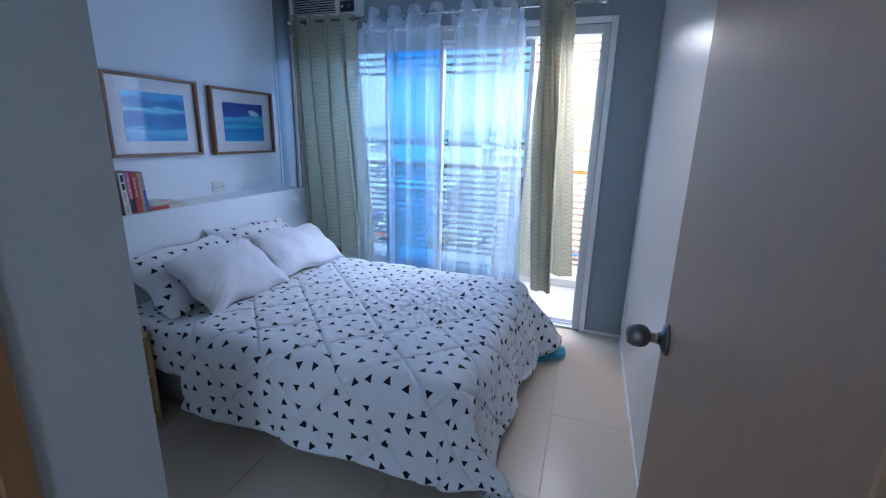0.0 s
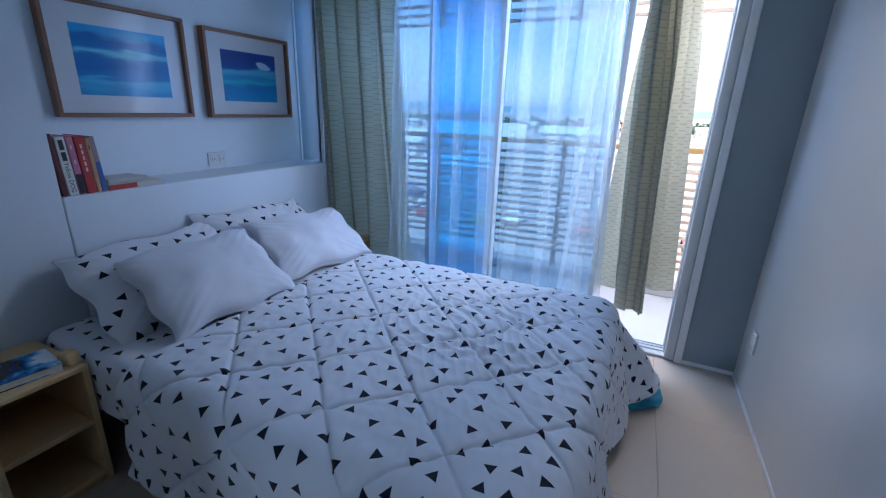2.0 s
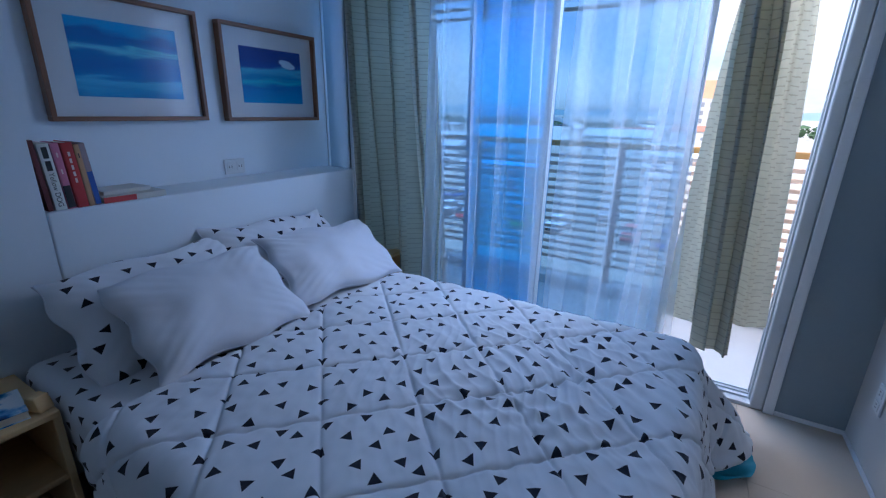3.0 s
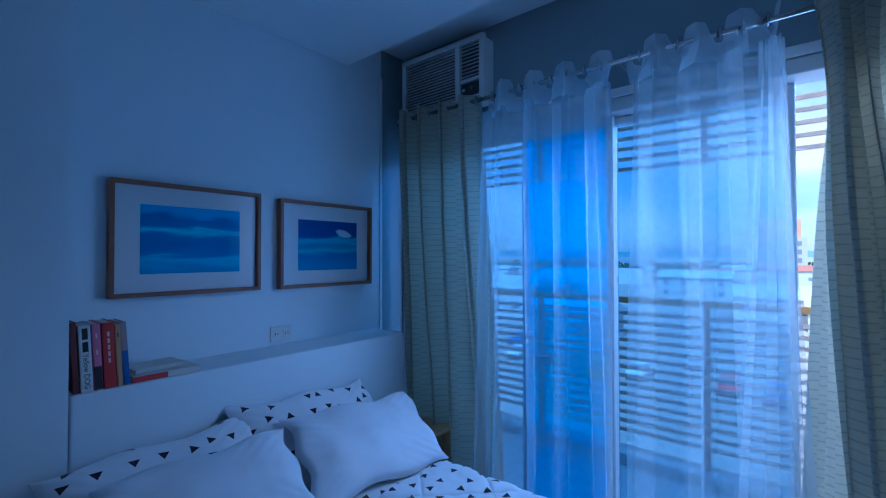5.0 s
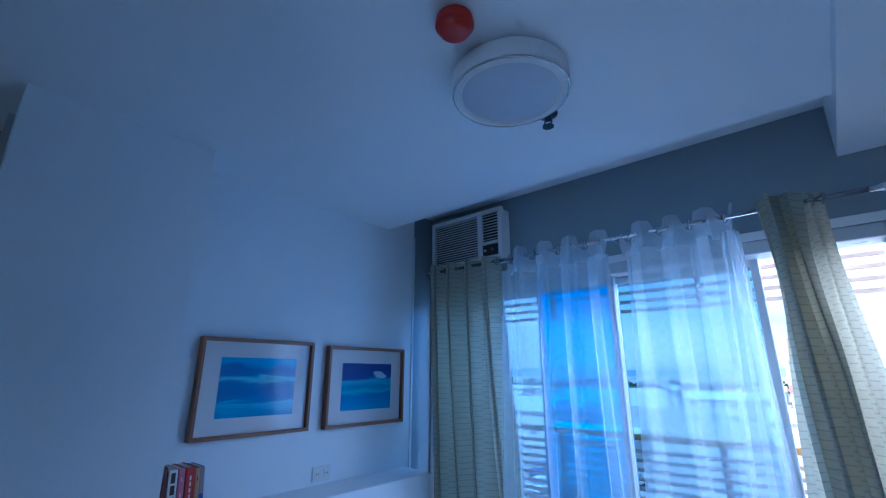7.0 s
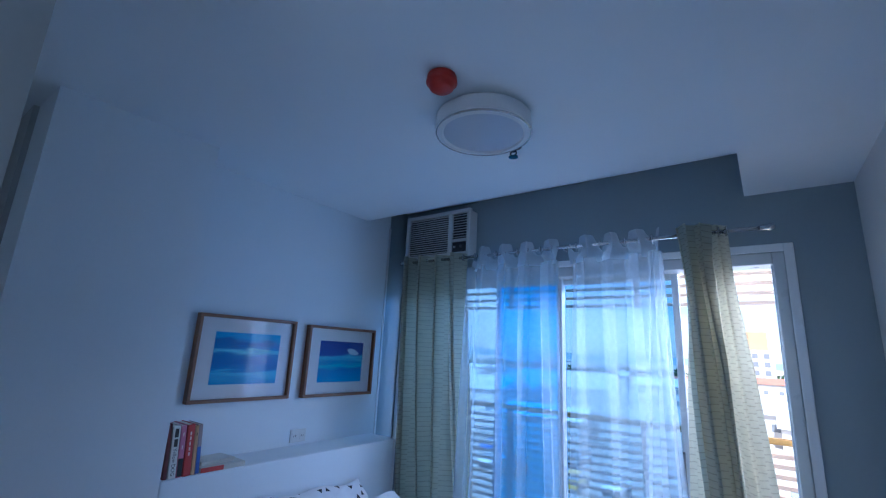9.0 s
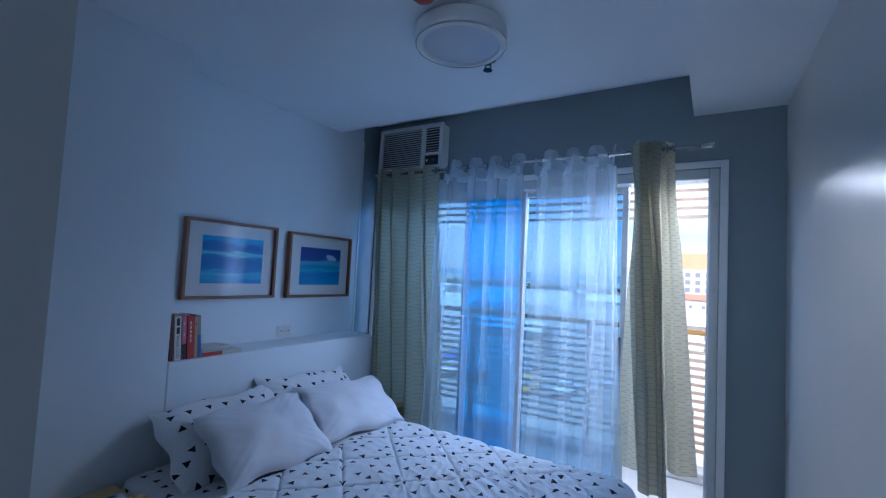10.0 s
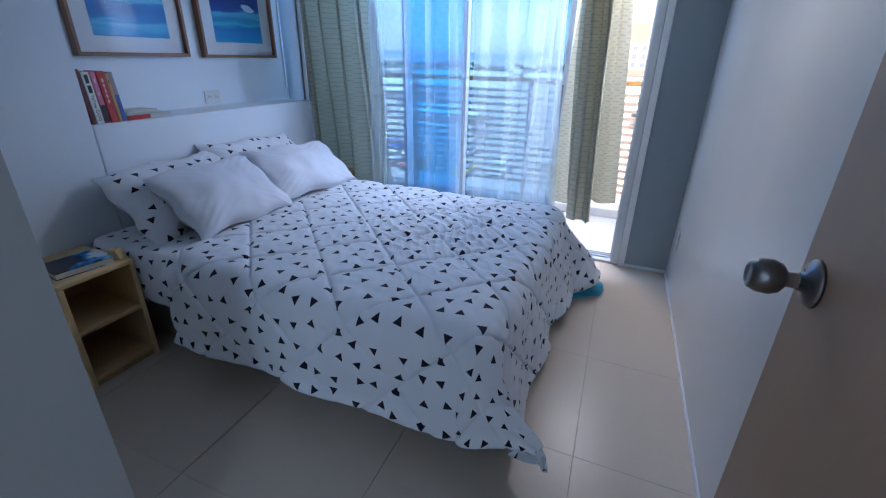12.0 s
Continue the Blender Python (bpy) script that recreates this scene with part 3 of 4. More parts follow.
def quilt_grid(n, m, inner=False):
    a = np.linspace(-1.53, BED_X1 + 0.53, n)
    b = np.linspace(BED_Y0 - 0.445, BED_Y1 + 0.44, m)
    A, B = np.meshgrid(a, b, indexing="ij")
    oa = np.maximum(A - BED_X1, 0)
    ob0, ob1 = np.maximum(BED_Y0 - B, 0), np.maximum(B - BED_Y1, 0)
    ob = ob0 + ob1
    r = (oa ** 3.8 + ob ** 3.8) ** (1 / 3.8)
    if inner:
        r = r * (1 - 0.13 * np.clip((BED_Y0 + 0.05 - B) / 0.1, 0, 1))
    corner = np.clip((B - BED_Y1 + 0.12) / 0.25, 0, 1) * np.clip(oa / 0.2, 0, 1)
    r = r * (1 + (0.30 if inner else 0.05) * corner)
    hang = 0.5 + 0.05 * np.clip((A + 0.6) / 0.8, 0, 1)
    rr = np.maximum(np.hypot(oa, ob), 1e-6)
    ca, cb = oa / rr, ob / rr
    # rounded near corner
    r = r * (1 - 0.14 * 4 * (ca * cb) ** 2 * (B < BED_Y0) * np.clip((rr - 0.35) / 0.25, 0, 1))
    near = 0.02 + 0.02 * np.sin(7 * A)
    flare = np.clip(near * cb + (0.13 + 0.09 * np.clip((B - 2.2) / 0.4, 0, 1)) * ca + (0.36 if inner else 0.50) * ca * cb + 0.12 * (ob1 > 0) * cb + (0.10 if inner else 0.13) * corner, 0, 0.85)
    R = 0.085
    bend = np.minimum(r, R * math.pi / 2) / R
    rest = np.maximum(r - R * math.pi / 2, 0)
    across = R * np.sin(bend) + flare * rest
    down = R * (1 - np.cos(bend)) + np.sqrt(1 - flare ** 2) * rest
    # long corners pool on the floor
    limit = BED_Z - 0.035
    over = np.maximum(down - limit, 0)
    down = np.minimum(down, limit)
    across = across + 0.12 * over
    # the near corner is drawn out along the foot of the bed
    drawn = 4 * (ca * cb) ** 2 * (B < BED_Y0) * np.clip(rest / 0.3, 0, 1)
    X = np.minimum(A, BED_X1) + across * ca * (1 + (0.35 if inner else 0.7) * drawn)
    Y = np.clip(B, BED_Y0, BED_Y1) + across * cb * (1 - 0.7 * drawn) * np.where(B < BED_Y0, -1, 1)
    Z = BED_Z - down
    # gentle vertical folds where it hangs
    swing = np.clip(rest / 0.35, 0, 1)
    fold = swing * (0.011 * np.sin(A * 13 + 1.3 * np.sin(B * 3)) * cb + 0.016 * np.sin(B * 13 + 0.6) * ca + 0.02 * np.sin(9 * (A + B)) * ca * cb)
    X, Y = X + fold * ca, Y - fold * cb * np.where(B < BED_Y0, 1, -1)
    return A, B, np.stack([X, Y, Z], axis=2)


def quilt_relief(A, B):
    s = 0.265
    p, q = (A + B) / math.sqrt(2) / s + 0.2, (A - B) / math.sqrt(2) / s + 0.35
    pad = np.minimum(np.abs(np.sin(math.pi * p)), np.abs(np.sin(math.pi * q)))
    h = 0.011 * (1 - np.exp(-pad / 0.05)) + 0.008 * np.clip(pad, 0, 1) ** 0.7
    seam = np.exp(-(pad / 0.22) ** 2)
    # puckers that run off the seams
    h += 0.003 * seam * np.sin(80 * (A + 0.4 * B) + 4 * np.sin(9 * B)) + 0.0035 * bumps(A, B, 30, 1.0) + 0.002 * bumps(A, B, 62, 4.0) + 0.007 * bumps(A, B, 7, 2.0)
    h += 0.0016 * bumps(A, 0.5 * B, 115, 7.0) + 0.0022 * np.exp(-(pad / 0.3) ** 2) * bumps(A, B, 85, 8.0)
    # slack, compressed wrinkles over the far foot half
    slack = np.exp(-(((A + 0.62) / 0.45) ** 2 + ((B - 2.2) / 0.42) ** 2))
    ridge = np.abs(np.sin(34 * (A * 0.5 + B) + 3.5 * bumps(A, B, 9, 6.0)))
    crinkle = np.abs(np.sin(72 * (0.8 * A + 0.6 * B) + 5 * bumps(A, B, 12, 3.0)))
    h += 0.005 * slack * (1 - crinkle) ** 1.5 + 0.016 * slack * (1 - ridge) ** 2 * (0.5 + 0.8 * bumps(A, B, 16, 9.0))
    worn = np.exp(-(((A + 0.55) / 0.35) ** 2 + ((B - 2.25) / 0.35) ** 2))
    h += 0.006 * worn * np.sin(60 * A + 8 * np.sin(11 * B)) + 0.004 * worn * bumps(A, B, 40, 5.0)
    return h


def bed():
    d = thing("bed", (0, 0, 0), "double bed with printed mattress and grey fabric base", "bed")
    part("base", box((BED_X0, BED_Y0 + 0.04, 0.03), (BED_X1 - 0.03, BED_Y1 - 0.02, 0.24), 0.015), BASE_CLOTH, d, "grey fabric bed base")
    for x in (BED_X0 + 0.1, BED_X1 - 0.15):
        for y in (BED_Y0 + 0.12, BED_Y1 - 0.12):
            part("foot", rod((x, y, 0.0), (x, y, 0.035), 0.025), DARK_PLASTIC, d)
    # mattress in a printed sheet
    bm = box((BED_X0, BED_Y0 - 0.05, 0.242), (BED_X1 + 0.0, BED_Y1 + 0.0, 0.508), 0.05, 4)
    uv = bm.loops.layers.uv.new("UVMap")
    for f in bm.faces:
        k = max(range(3), key=lambda i: abs(f.normal[i]))
        for lp in f.loops:
            c = lp.vert.co
            lp[uv].uv = (c.x, c.y - 0.51 + c.z) if k == 1 else ((c.x, c.y) if k == 2 else (c.y, c.z))
    part("mattress", bm, SHEET, d, "mattress in a white sheet printed with dark triangles", True)
    return d


bed()


def quilt():
    d = thing("quilt", (0, 0, 0), "white quilted comforter with dark triangles over the bed", "comforter")
    A, B, P = quilt_grid(500, 470)
    N = normals(P)
    edge = np.minimum(np.minimum(B - B.min(), B.max() - B), A.max() - A)
    roll = 0.010 * np.exp(-((edge - 0.030) / 0.020) ** 2) - 0.012 * np.exp(-(edge / 0.012) ** 2) + 0.006 * np.exp(-(edge / 0.07) ** 2) * bumps(A, B, 26, 11.0)
    P = P + N * (quilt_relief(A, B) + roll)[..., None]
    P[..., 2] = np.maximum(P[..., 2], 0.012)
    sheet_mesh("cover", P, np.stack([A, B], axis=2), SHEET, d, "white quilted cotton with small dark triangles")
    A, B, P = quilt_grid(160, 150, True)
    P = P - normals(P) * (0.016 + 0.012 * np.clip((0.2 - P[..., 2:]) / 0.2, 0, 1) * (0.5 + 0.5 * np.sin(46 * (A - B) + 2 * np.sin(9 * A)))[..., None])
    P[..., 2] = np.maximum(P[..., 2], 0.006)
    sheet_mesh("lining", P, np.stack([A, B], axis=2), LINING, d, "teal blue lining showing under the hem")
    return d


quilt()


def pillow(name, at, w, h, t, tilt, turn, lean, mat, label, seed):
    """A soft cushion: w along the headboard, h up its slope, t thick."""
    d = thing(name, (0, 0, 0), label, "pillow", "pillows on the bed")
    n = 56
    u = np.linspace(-1, 1, n)
    U, V = np.meshgrid(u, u, indexing="ij")
    pinch = 1 - 0.05 * (1 - np.abs(V) ** 2) * np.abs(U) ** 3
    pinch2 = 1 - 0.07 * (1 - np.abs(U) ** 2) * np.abs(V) ** 3
    X, Y = U * w / 2 * pinch, V * h / 2 * pinch2
    X = X + 0.011 * np.sin(7 * V + 2.1 * seed) * np.abs(U) ** 3
    Y = Y + 0.012 * np.sin(6 * U + 3.3 * seed) * np.abs(V) ** 3
    puff = (np.clip(1 - np.abs(U) ** 2.4, 0, 1) ** 0.5) * (np.clip(1 - np.abs(V) ** 2.4, 0, 1) ** 0.5)
    wr = 0.015 * bumps(U * w, V * h, 9, seed) + 0.005 * np.sin(30 * (np.abs(U) - np.abs(V)) + 3 * bumps(U, V, 2.5, seed + 2)) * (np.abs(U * V)) ** 1.2 + 0.004 * bumps(U * w, V * h, 22, seed + 3) + 0.0016 * bumps(U * w, 0.35 * V * h, 30, seed + 1) + 0.0008 * np.sin(48 * V * h + 5 * np.sin(7 * U * w + seed)) * np.abs(U) ** 1.5
    edge = np.clip(1 - np.maximum(np.abs(U), np.abs(V)) ** 8, 0, 1)
    m = pose(*at, 0, 0, turn) @ pose(0, 0, 0, 0, -tilt, 0) @ pose(0, 0, 0, 0, 0, 90 + lean)
    M = np.array(m)
    for side, name2 in ((1, "front"), (-1, "back")):
        Z = side * (t / 2 * puff + wr * edge * (1 if side > 0 else 0.3))
        L = np.stack([X, Y, Z], axis=2)
        W = L @ M[:3, :3].T + M[:3, 3]
        if side < 0:
            W = W[:, ::-1]
        uvs = np.stack([X + seed, Y * 1.0 + seed * 0.7], axis=2)
        if side < 0:
            uvs = uvs[:, ::-1]
        sheet_mesh(name2, W, uvs, mat, d)
    # seam piping round the edge
    bm = bmesh.new()
    ring = [(i, 0) for i in range(n)] + [(n - 1, j) for j in range(1, n)] + [(i, n - 1) for i in range(n - 2, -1, -1)] + [(0, j) for j in range(n - 2, 0, -1)]
    pts = [Vector(m @ Vector((X[i, j], Y[i, j], 0))) for i, j in ring]
    k = len(pts)
    rows = []
    for i in range(0, k, 2):
        tan = (pts[(i + 2) % k] - pts[i - 2]).normalized()
        a = tan.orthogonal().normalized()
        b = tan.cross(a)
        rows.append([bm.verts.new(pts[i] + 0.0025 * (math.cos(q * math.pi / 2) * a + math.sin(q * math.pi / 2) * b)) for q in range(4)])
    for r0, r1 in zip(rows, rows[1:]):
        for q in range(4):
            bm.faces.new((r0[q], r0[(q + 1) % 4], r1[(q + 1) % 4], r1[q]))
    bmesh.ops.recalc_face_normals(bm, faces=bm.faces[:])
    part("piping", bm, PILLOW_WHITE, d, smooth=True)
    return d


PRINTED = "white pillow with dark triangles leaning on the headboard"
PLAIN = "plain white pillow leaning on the printed pillow"
pillow("pillow", (-1.88, 1.80, 0.640), 0.66, 0.42, 0.16, -40, 0, 1, SHEET, PRINTED, 1.0)
pillow("pillow", (-1.91, 2.37, 0.655), 0.66, 0.42, 0.15, -44, 0, -3, SHEET, PRINTED, 2.3)
pillow("pillow", (-1.69, 1.855, 0.650), 0.58, 0.40, 0.17, -36, 0, -1, PILLOW_WHITE, PLAIN, 3.1)
pillow("pillow", (-1.73, 2.49, 0.640), 0.65, 0.39, 0.15, -36, 0, -6, PILLOW_WHITE, PLAIN, 4.7)

# ---- headboard ledge ----
d = thing("headboard", (0, 0, 0), "low white boxed headboard with a ledge for books", "headboard")
part("panel", box((XL + 0.002, 1.574, 0.0), (XH, 3.047, 0.978), 0.007, 3), WHITE_WALL, d)
# added strip: the panel's bright lit end, drawn as a white edge
part("lit_edge_strip", box((XH + 0.0005, 3.030, 0.0), (XH + 0.005, 3.050, 0.970), 0.0015, 1), TRIM, d, "white strip standing for the lit panel end")


# ---- nightstands ----
def nightstand(at, turn, label, w=0.285, dep=0.34, h=0.48, t=0.02):
    """Open pine cabinet with one shelf, front along +x of its own."""
    d = thing("nightstand", at, label, "nightstand", "nightstands", turn)
    part("top", box((-dep, -w / 2, h - t), (0, w / 2, h), 0.003, 1), PINE, d)
    part("side", box((-dep, -w / 2, 0), (-0.002, -w / 2 + t, h - t), 0.002, 1), PINE, d)
    part("side", box((-dep, w / 2 - t, 0), (-0.002, w / 2, h - t), 0.002, 1), PINE, d)
    part("shelf", box((-dep + 0.01, -w / 2 + t, 0.245), (-0.006, w / 2 - t, 0.245 + t), 0.002, 1), PINE, d)
    part("bottom", box((-dep + 0.01, -w / 2 + t, 0.03), (-0.004, w / 2 - t, 0.03 + t), 0.002, 1), PINE, d)
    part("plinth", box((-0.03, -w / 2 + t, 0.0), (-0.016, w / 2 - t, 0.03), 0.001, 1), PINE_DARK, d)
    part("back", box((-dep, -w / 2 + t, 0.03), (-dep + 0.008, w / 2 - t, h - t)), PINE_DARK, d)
    return d


nightstand((-1.745, 1.247, 0), 0, "pale pine open nightstand with one shelf beside the bed")
nightstand((-1.815, 3.05, 0), 0, "pale pine nightstand beside the green drape", w=0.23, dep=0.26)


# ---- pictures ----
def picture(y0, y1, z0, z1, art_box, paint, label):
    d = thing("framed_picture", (XL, (y0 + y1) / 2, (z0 + z1) / 2), label, "picture", "pictures over the headboard")
    w, h, f, t = y1 - y0, z1 - z0, 0.017, 0.043
    for lo, hi in (((0.002, -w / 2, -h / 2), (t, w / 2, -h / 2 + f)), ((0.002, -w / 2, h / 2 - f), (t, w / 2, h / 2)),
                   ((0.002, -w / 2, -h / 2 + f), (t, -w / 2 + f, h / 2 - f)), ((0.002, w / 2 - f, -h / 2 + f), (t, w / 2, h / 2 - f))):
        part("frame_side", box(lo, hi, 0.002, 1), FRAME_WOOD, d)
    part("mount", box((0.003, -w / 2 + f, -h / 2 + f), (0.018, w / 2 - f, h / 2 - f)), MATBOARD, d)
    cy, cz = (y0 + y1) / 2, (z0 + z1) / 2
    a0, a1, b0, b1 = art_box
    part("painting", box((0.016, a0 - cy, b0 - cz), (0.0195, a1 - cy, b1 - cz)), paint, d, "blue sea painting with pale streaks")
    g = part("glass", box((0.0235, -w / 2 + f, -h / 2 + f), (0.0255, w / 2 - f, h / 2 - f)), GLASS_CLEAR, d)
    g.visible_shadow = False
    return d


picture(1.718, 2.305, 1.256, 1.710, (1.822, 2.213, 1.345, 1.620), PAINT_A, "brown wood framed blue sea painting on the white wall")
picture(2.405, 2.992, 1.252, 1.700, (2.515, 2.895, 1.340, 1.605), PAINT_B, "brown wood framed deep blue sea painting on the white wall")


# ---- curtains ----
def drape(name, parent, x0, x1, bx0, bx1, ztop, zbot, y, by, folds, amp, bamp, mat, seed, nx=150, nz=70, cloth=1.9, sway=0.0, lap=0.0, label="", dip=0.0, pinch=0.0, ripple=0.0):
    u, v = np.linspace(0, 1, nx), np.linspace(0, 1, nz)
    U, V = np.meshgrid(u, v, indexing="ij")
    ph = 0.7 * np.sin(3.1 * U + seed) * V + 0.35 * np.sin(5 * V + seed)
    wave = np.sin(2 * math.pi * folds * U + ph)
    wave2 = np.sin(2 * math.pi * folds * 0.53 * U + 1.7 * seed + 1.2 * V)
    A = amp + (bamp - amp) * V
    Uw = U + 0.03 * np.sin(2 * math.pi * folds * U * 2) / folds
    X = (x0 + (x1 - x0) * Uw) * (1 - V) + (bx0 + (bx1 - bx0) * Uw) * V + 0.012 * V * wave2 + sway * np.sin(math.pi * V) + lap * (1 + 0.25 * np.sin(9 * U + 2 * seed)) * np.sin(2 * (2 * math.pi * folds * U + ph) + 0.6 * wave2)
    X = X + ripple * np.sin(2 * math.pi * folds * 2.6 * U + 1.6 * np.sin(7 * U + seed) + 0.9 * V + 0.5 * np.sin(4 * V + 9 * U)) * (0.85 + 0.3 * np.sin(13 * U + 3 * seed))
    mid = (x0 + x1) / 2 * (1 - V) + (bx0 + bx1) / 2 * V
    X = mid + (X - mid) * (1 - pinch * np.exp(-((V - 0.16) / 0.16) ** 2))
    Y = y + (by - y) * V ** 1.4 + A * wave * (1 + 0.3 * np.sin(4.3 * U + seed)) + 0.5 * A * V * wave2 + 0.004 * bumps(U * 2, V * 2, 9, seed + 5)
    Z = ztop + (zbot - ztop) * V + 0.006 * bumps(U * 3, V, 4, seed) * V
    # the heading stands up between the eyelets and sinks behind the rod
    back = 1 / (1 + np.exp(-(wave - 0.25) * 13))
    Z = Z - dip * back * (1 - V) ** 2
    wide = max(abs(x1 - x0), abs(bx1 - bx0)) * cloth
    return sheet_mesh(name, np.stack([X, Y, Z], axis=2), np.stack([U * wide, V * (ztop - zbot)], axis=2), mat, parent, label)


YR, ZR = 3.118, 2.222


def grommets(d, xs, r=0.021):
    for x in xs:
        part("grommet", torus(r, 0.005, pose(x, YR, ZR, 0, 90, 12), 20, 6), STEEL, d, smooth=True)


d = thing("curtain_rod", (0, 0, 0), "chrome curtain rod on brackets over the sliding door", "curtain rod")
part("pole", rod((-2.18, YR, ZR), (0.10, YR, ZR), 0.0105, 20), STEEL, d, smooth=True)
for x in (-2.18, 0.10):
    s = 1 if x > 0 else -1
    part("finial", lathe([(0, -0.03), (0.013, -0.03), (0.013, 0.0), (0.016, 0.004), (0.016, 0.026), (0, 0.03)], 20, pose(x, YR, ZR, 0, 90 * s, 0)), STEEL, d, smooth=True)
for x in (-2.13, -0.895, -0.20):
    bm = rod((x, YR, ZR - 0.012), (x, YW, ZR - 0.012), 0.006)
    rod((x, YW - 0.004, ZR - 0.012), (x, YW, ZR - 0.012), 0.022, bm=bm)
    part("bracket", bm, STEEL, d)

d = thing("curtain", (0, 0, 0), "sage green patterned drape hanging in folds from the rod", "curtain", "sage drapes")
drape("cloth", d, -2.20, -1.60, -2.15, -1.50, ZR + 0.035, 0.06, YR, YR + 0.055, 4.4, 0.07, 0.068, DRAPE, 0.4, 320, lap=0.020)
grommets(d, [-2.15 + 0.105 * k for k in range(6)])
d = thing("curtain", (0, 0, 0), "sage green patterned drape gathered and blown beside the opening", "curtain", "sage drapes")
drape("front_fold", d, -0.30, -0.13, -0.20, -0.045, ZR + 0.04, 0.36, YR - 0.045, YR - 0.055, 2.1, 0.045, 0.034, DRAPE, 1.9, 220, lap=0.014, pinch=0.30, label="grey-green face of the gathered drape")
drape("back_fold", d, -0.245, -0.15, -0.345, -0.12, ZR + 0.04, 0.42, YR + 0.025, YR + 0.05, 1.1, 0.018, 0.026, DRAPE, 3.3, pinch=0.3)
drape("back_fold", d, -0.175, -0.055, -0.105, 0.072, ZR + 0.04, 0.45, YR + 0.02, YR + 0.09, 1.3, 0.024, 0.020, DRAPE, 0.6, pinch=0.25)
grommets(d, (-0.25, -0.205, -0.15, -0.10, -0.065))
d = thing("sheer_curtain", (0, 0, 0), "white sheer voile curtain with eyelets on the rod", "curtain", "sheer curtains")
drape("cloth", d, -1.565, -0.93, -1.60, -0.915, ZR - 0.075, 0.03, YR, YR + 0.02, 4.0, 0.036, 0.05, SHEER, 0.9, 480, lap=0.003, ripple=0.0116)
drape("heading", d, -1.565, -0.93, -1.566, -0.931, ZR + 0.058, ZR - 0.10, YR - 0.003, YR - 0.003, 4.0, 0.036, 0.036, SHEER_HEM, 0.9, 360, 14, lap=0.008, label="doubled heading band", dip=0.085)
drape("edge", d, -1.585, -1.53, -1.64, -1.535, ZR - 0.075, 0.03, YR - 0.02, YR - 0.03, 2.0, 0.02, 0.03, SHEER, 1.3, 160, lap=0.004, label="gathered side edge")
grommets(d, [-1.565 + 0.635 * (k + 0.5) / 8 for k in range(8)])
d = thing("sheer_curtain", (0, 0, 0), "white sheer voile curtain with eyelets on the rod", "curtain", "sheer curtains")
drape("cloth", d, -0.855, -0.37, -0.885, -0.30, ZR - 0.075, 0.03, YR, YR - 0.02, 3.5, 0.036, 0.05, SHEER, 2.2, 440, lap=0.003, ripple=0.0100)
drape("heading", d, -0.855, -0.37, -0.856, -0.368, ZR + 0.058, ZR - 0.10, YR - 0.003, YR - 0.003, 3.5, 0.036, 0.036, SHEER_HEM, 2.2, 320, 14, lap=0.008, label="doubled heading band", dip=0.085)
drape("edge", d, -0.425, -0.365, -0.56, -0.255, ZR - 0.075, 0.03, YR - 0.03, YR - 0.07, 3.0, 0.02, 0.035, SHEER, 4.1, 200, lap=0.006, label="loose side edge blown out at the foot")
grommets(d, [-0.855 + 0.485 * (k + 0.5) / 7 for k in range(7)])


# ---- air conditioner ----
def air_conditioner():
    x0, x1, z0, z1, yf = -2.235, -1.625, 2.245, 2.615, 3.185
    d = thing("air_conditioner", (0, 0, 0), "off-white window air conditioner with slatted grilles set in the wall", "air conditioner")
    part("housing", box((x0 + 0.01, yf + 0.03, z0 + 0.008), (x1 - 0.01, YW - 0.002, z1 - 0.008), 0.006, 2), AC_BODY, d)
    bm = bmesh.new()
    gx0, gx1 = x0 + 0.03, x0 + 0.415
    vx0, vx1 = x0 + 0.45, x1 - 0.03
    # front frame around two openings
    for lo, hi in (((x0, yf, z0), (x1, yf + 0.03, z0 + 0.045)), ((x0, yf, z1 - 0.03), (x1, yf + 0.03, z1)), ((x0, yf, z0 + 0.045), (gx0, yf + 0.03, z1 - 0.03)),
                   ((gx1, yf, z0 + 0.045), (vx0, yf + 0.03, z1 - 0.03)), ((vx1, yf, z0 + 0.045), (x1, yf + 0.03, z1 - 0.03)), ((vx0, yf, z0 + 0.125), (vx1, yf + 0.03, z0 + 0.145))):
        box(lo, hi, 0.003, 1, bm)
    part("front_frame", bm, AC_BODY, d)
    part("backing", box((x0 + 0.02, yf + 0.022, z0 + 0.04), (x1 - 0.02, yf + 0.029, z1 - 0.02)), DARK_PLASTIC, d)
    for k in range(17):
        z = z0 + 0.053 + k * 0.0171
        part("slat", box((gx0, yf + 0.004, z), (gx1, yf + 0.016, z + 0.0046)), AC_BODY, d)
    for k in range(9):
        z = z0 + 0.158 + k * 0.0205
        part("vane", box((vx0, yf + 0.006, z), (vx1, yf + 0.016, z + 0.0030)), AC_BODY, d)
    p = part("control_panel", box((vx0 + 0.004, yf + 0.008, z0 + 0.05), (vx1 - 0.004, yf + 0.02, z0 + 0.12), 0.002, 1), DARK_PLASTIC, d)
    part("knob", rod(((vx0 + vx1) / 2 + 0.02, yf - 0.006, z0 + 0.085), ((vx0 + vx1) / 2 + 0.02, yf + 0.01, z0 + 0.085), 0.010, 20), DARK_STEEL, p)
    part("button", box((vx0 + 0.015, yf + 0.003, z0 + 0.078), (vx0 + 0.032, yf + 0.009, z0 + 0.092), 0.001, 1), PLASTIC, p)
    return d


air_conditioner()

# ---- ceiling fittings ----
LX, LY = -0.80, 2.0
